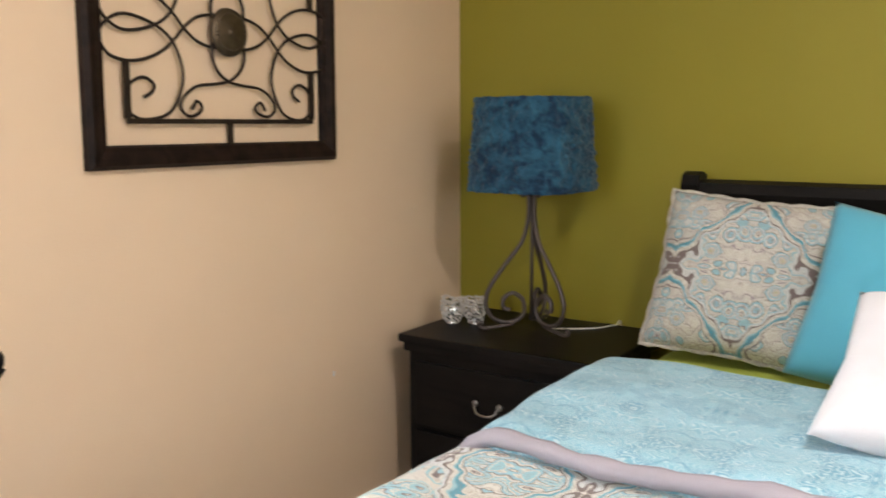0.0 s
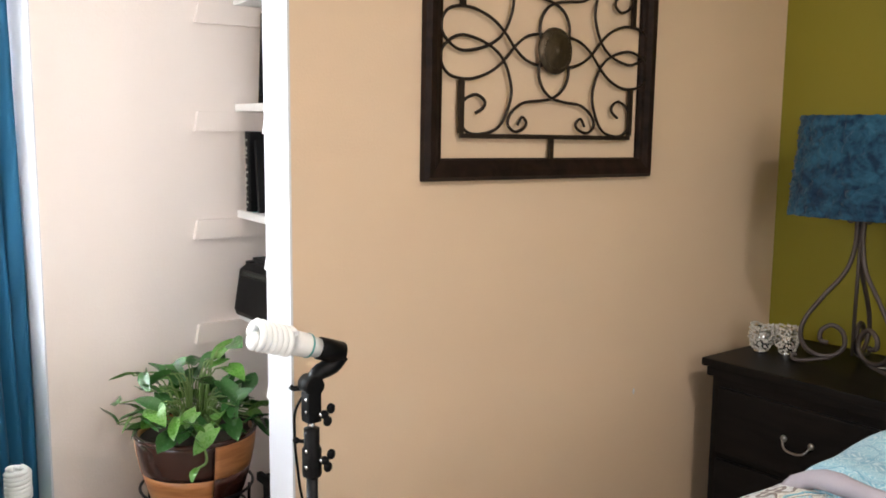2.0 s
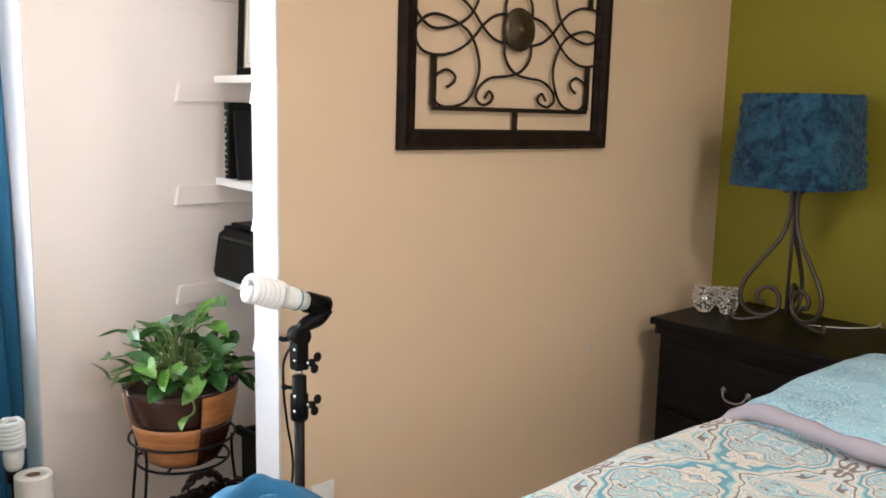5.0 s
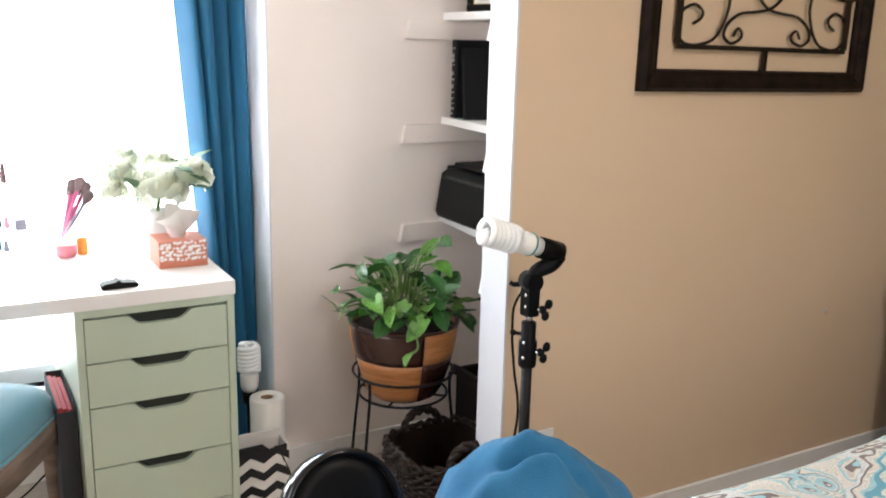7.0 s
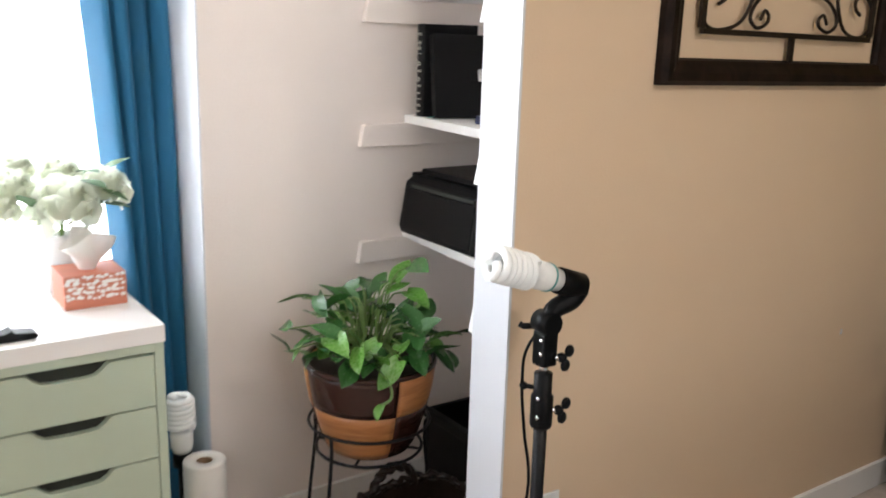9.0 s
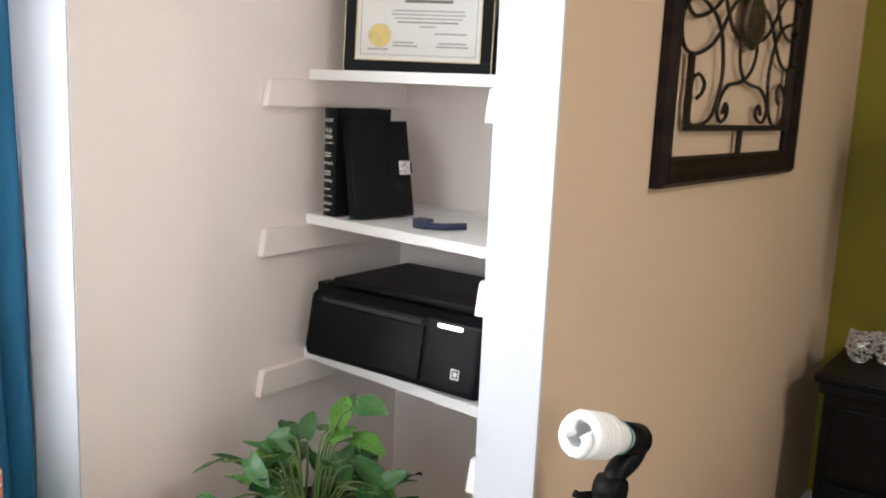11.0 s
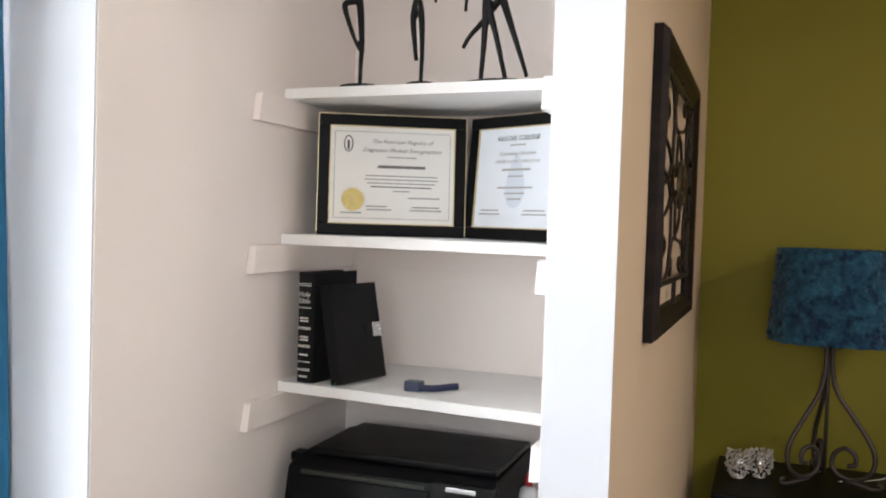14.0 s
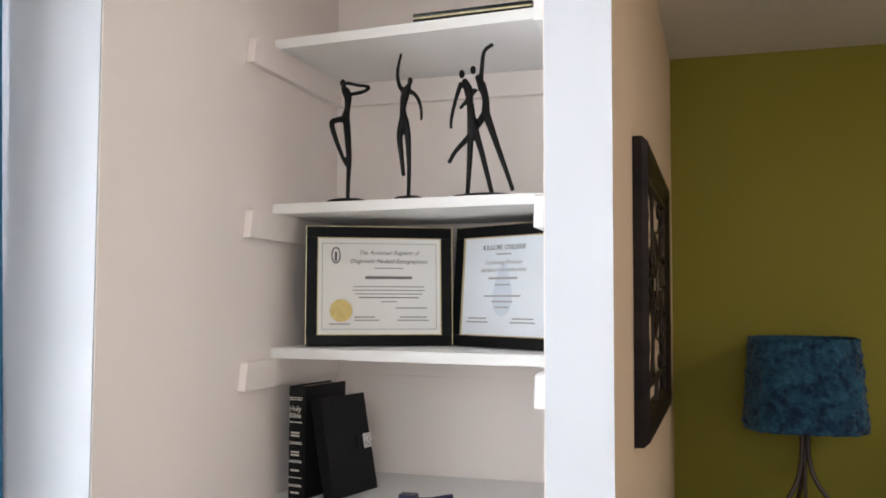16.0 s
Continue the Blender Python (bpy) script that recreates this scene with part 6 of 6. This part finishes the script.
def chair(cx, cy):
    c = thing("vanity_chair", "teal velvet oval-back chair with weathered carved wood legs at the desk", "chair", pose(cx, cy, 0, 0, 0, -24))
    cx = cy = 0.0

    def ring(u, e=4.4, gx=0.0):
        a = 2 * math.pi * u
        co, si = math.cos(a), math.sin(a)
        r = (abs(co) ** e + abs(si) ** e) ** (-1 / e)
        return (0.252 + gx) * r * co, (0.252 + gx) * r * si * (1 - 0.10 * co)

    def seat(u, v):
        x, y = ring(u, gx=-0.004)
        t = 1 - v
        k = min(1, t * 1.0)
        z = 0.422 + 0.066 * (1 - (k ** 5)) ** 0.5
        return (cx + x * k, cy + y * k, z)
    bm = grid(bmesh.new(), 64, 14, seat)
    st = part("seat", bm, TEALVELVET, c)
    part("piping", tube(bmesh.new(), [(cx + ring(k / 64)[0], cy + ring(k / 64)[1], 0.418) for k in range(64)], 0.005, 6, True), TEALVELVET, st)
    bm = bmesh.new()
    prof = [(0.004, 0.345), (0.010, 0.352), (0.006, 0.365), (0.008, 0.385), (0.012, 0.400), (0.008, 0.413), (-0.02, 0.414), (-0.02, 0.345), (0.004, 0.345)]
    grid(bm, 64, 8, lambda u, v: (cx + ring(u, gx=prof[round(v * 8)][0])[0], cy + ring(u, gx=prof[round(v * 8)][0])[1], prof[round(v * 8)][1]))
    part("apron", bm, CHAIRWOOD, c)
    for sx, sy in ((-1, 1), (-1, -1), (1, 1), (1, -1)):
        x, y = cx + sx * 0.205, cy + sy * (0.222 if sx < 0 else 0.190)
        bm = lathe(bmesh.new(), [(0, 0.0), (0.013, 0.0), (0.016, 0.012), (0.021, 0.03), (0.021, 0.045), (0.016, 0.05), (0.018, 0.06), (0.027, 0.27), (0.030, 0.285), (0.024, 0.292), (0.031, 0.300), (0.031, 0.312), (0.026, 0.318), (0.031, 0.345), (0.031, 0.40), (0, 0.40)], 18, (x, y, 0.0))
        part("leg", bm, CHAIRWOOD, c)
    bx_, bz = cx + 0.262, 0.79
    oval = [(bx_ + 0.05 * (math.sin(a) * 0.24) + 0.02, cy + 0.225 * math.cos(a), bz + 0.25 * math.sin(a)) for a in [2 * math.pi * k / 56 for k in range(56)]]
    part("back_frame", tube(bmesh.new(), oval, 0.021, 10, True), CHAIRWOOD, c)
    for sg, nm in ((-1, "back_pad"), (1, "back_pad")):
        bm = grid(bmesh.new(), 48, 10, lambda u, v: (bx_ + 0.02 + 0.012 * 0.9 * v * math.sin(2 * math.pi * u) + sg * 0.035 * (1 - v ** 2) ** 0.5, cy + 0.215 * v * math.cos(2 * math.pi * u), bz + 0.24 * v * math.sin(2 * math.pi * u)))
        part(nm, bm, TEALVELVET, c)
    for sy in (-1, 1):
        part("back_post", tube(bmesh.new(), curve([(cx + 0.22, cy + sy * 0.15, 0.38), (bx_ - 0.005, cy + sy * 0.155, 0.48), (bx_ + 0.008, cy + sy * 0.145, 0.60)], 4), 0.018, 10), CHAIRWOOD, c)


chair(-0.495, -1.262)
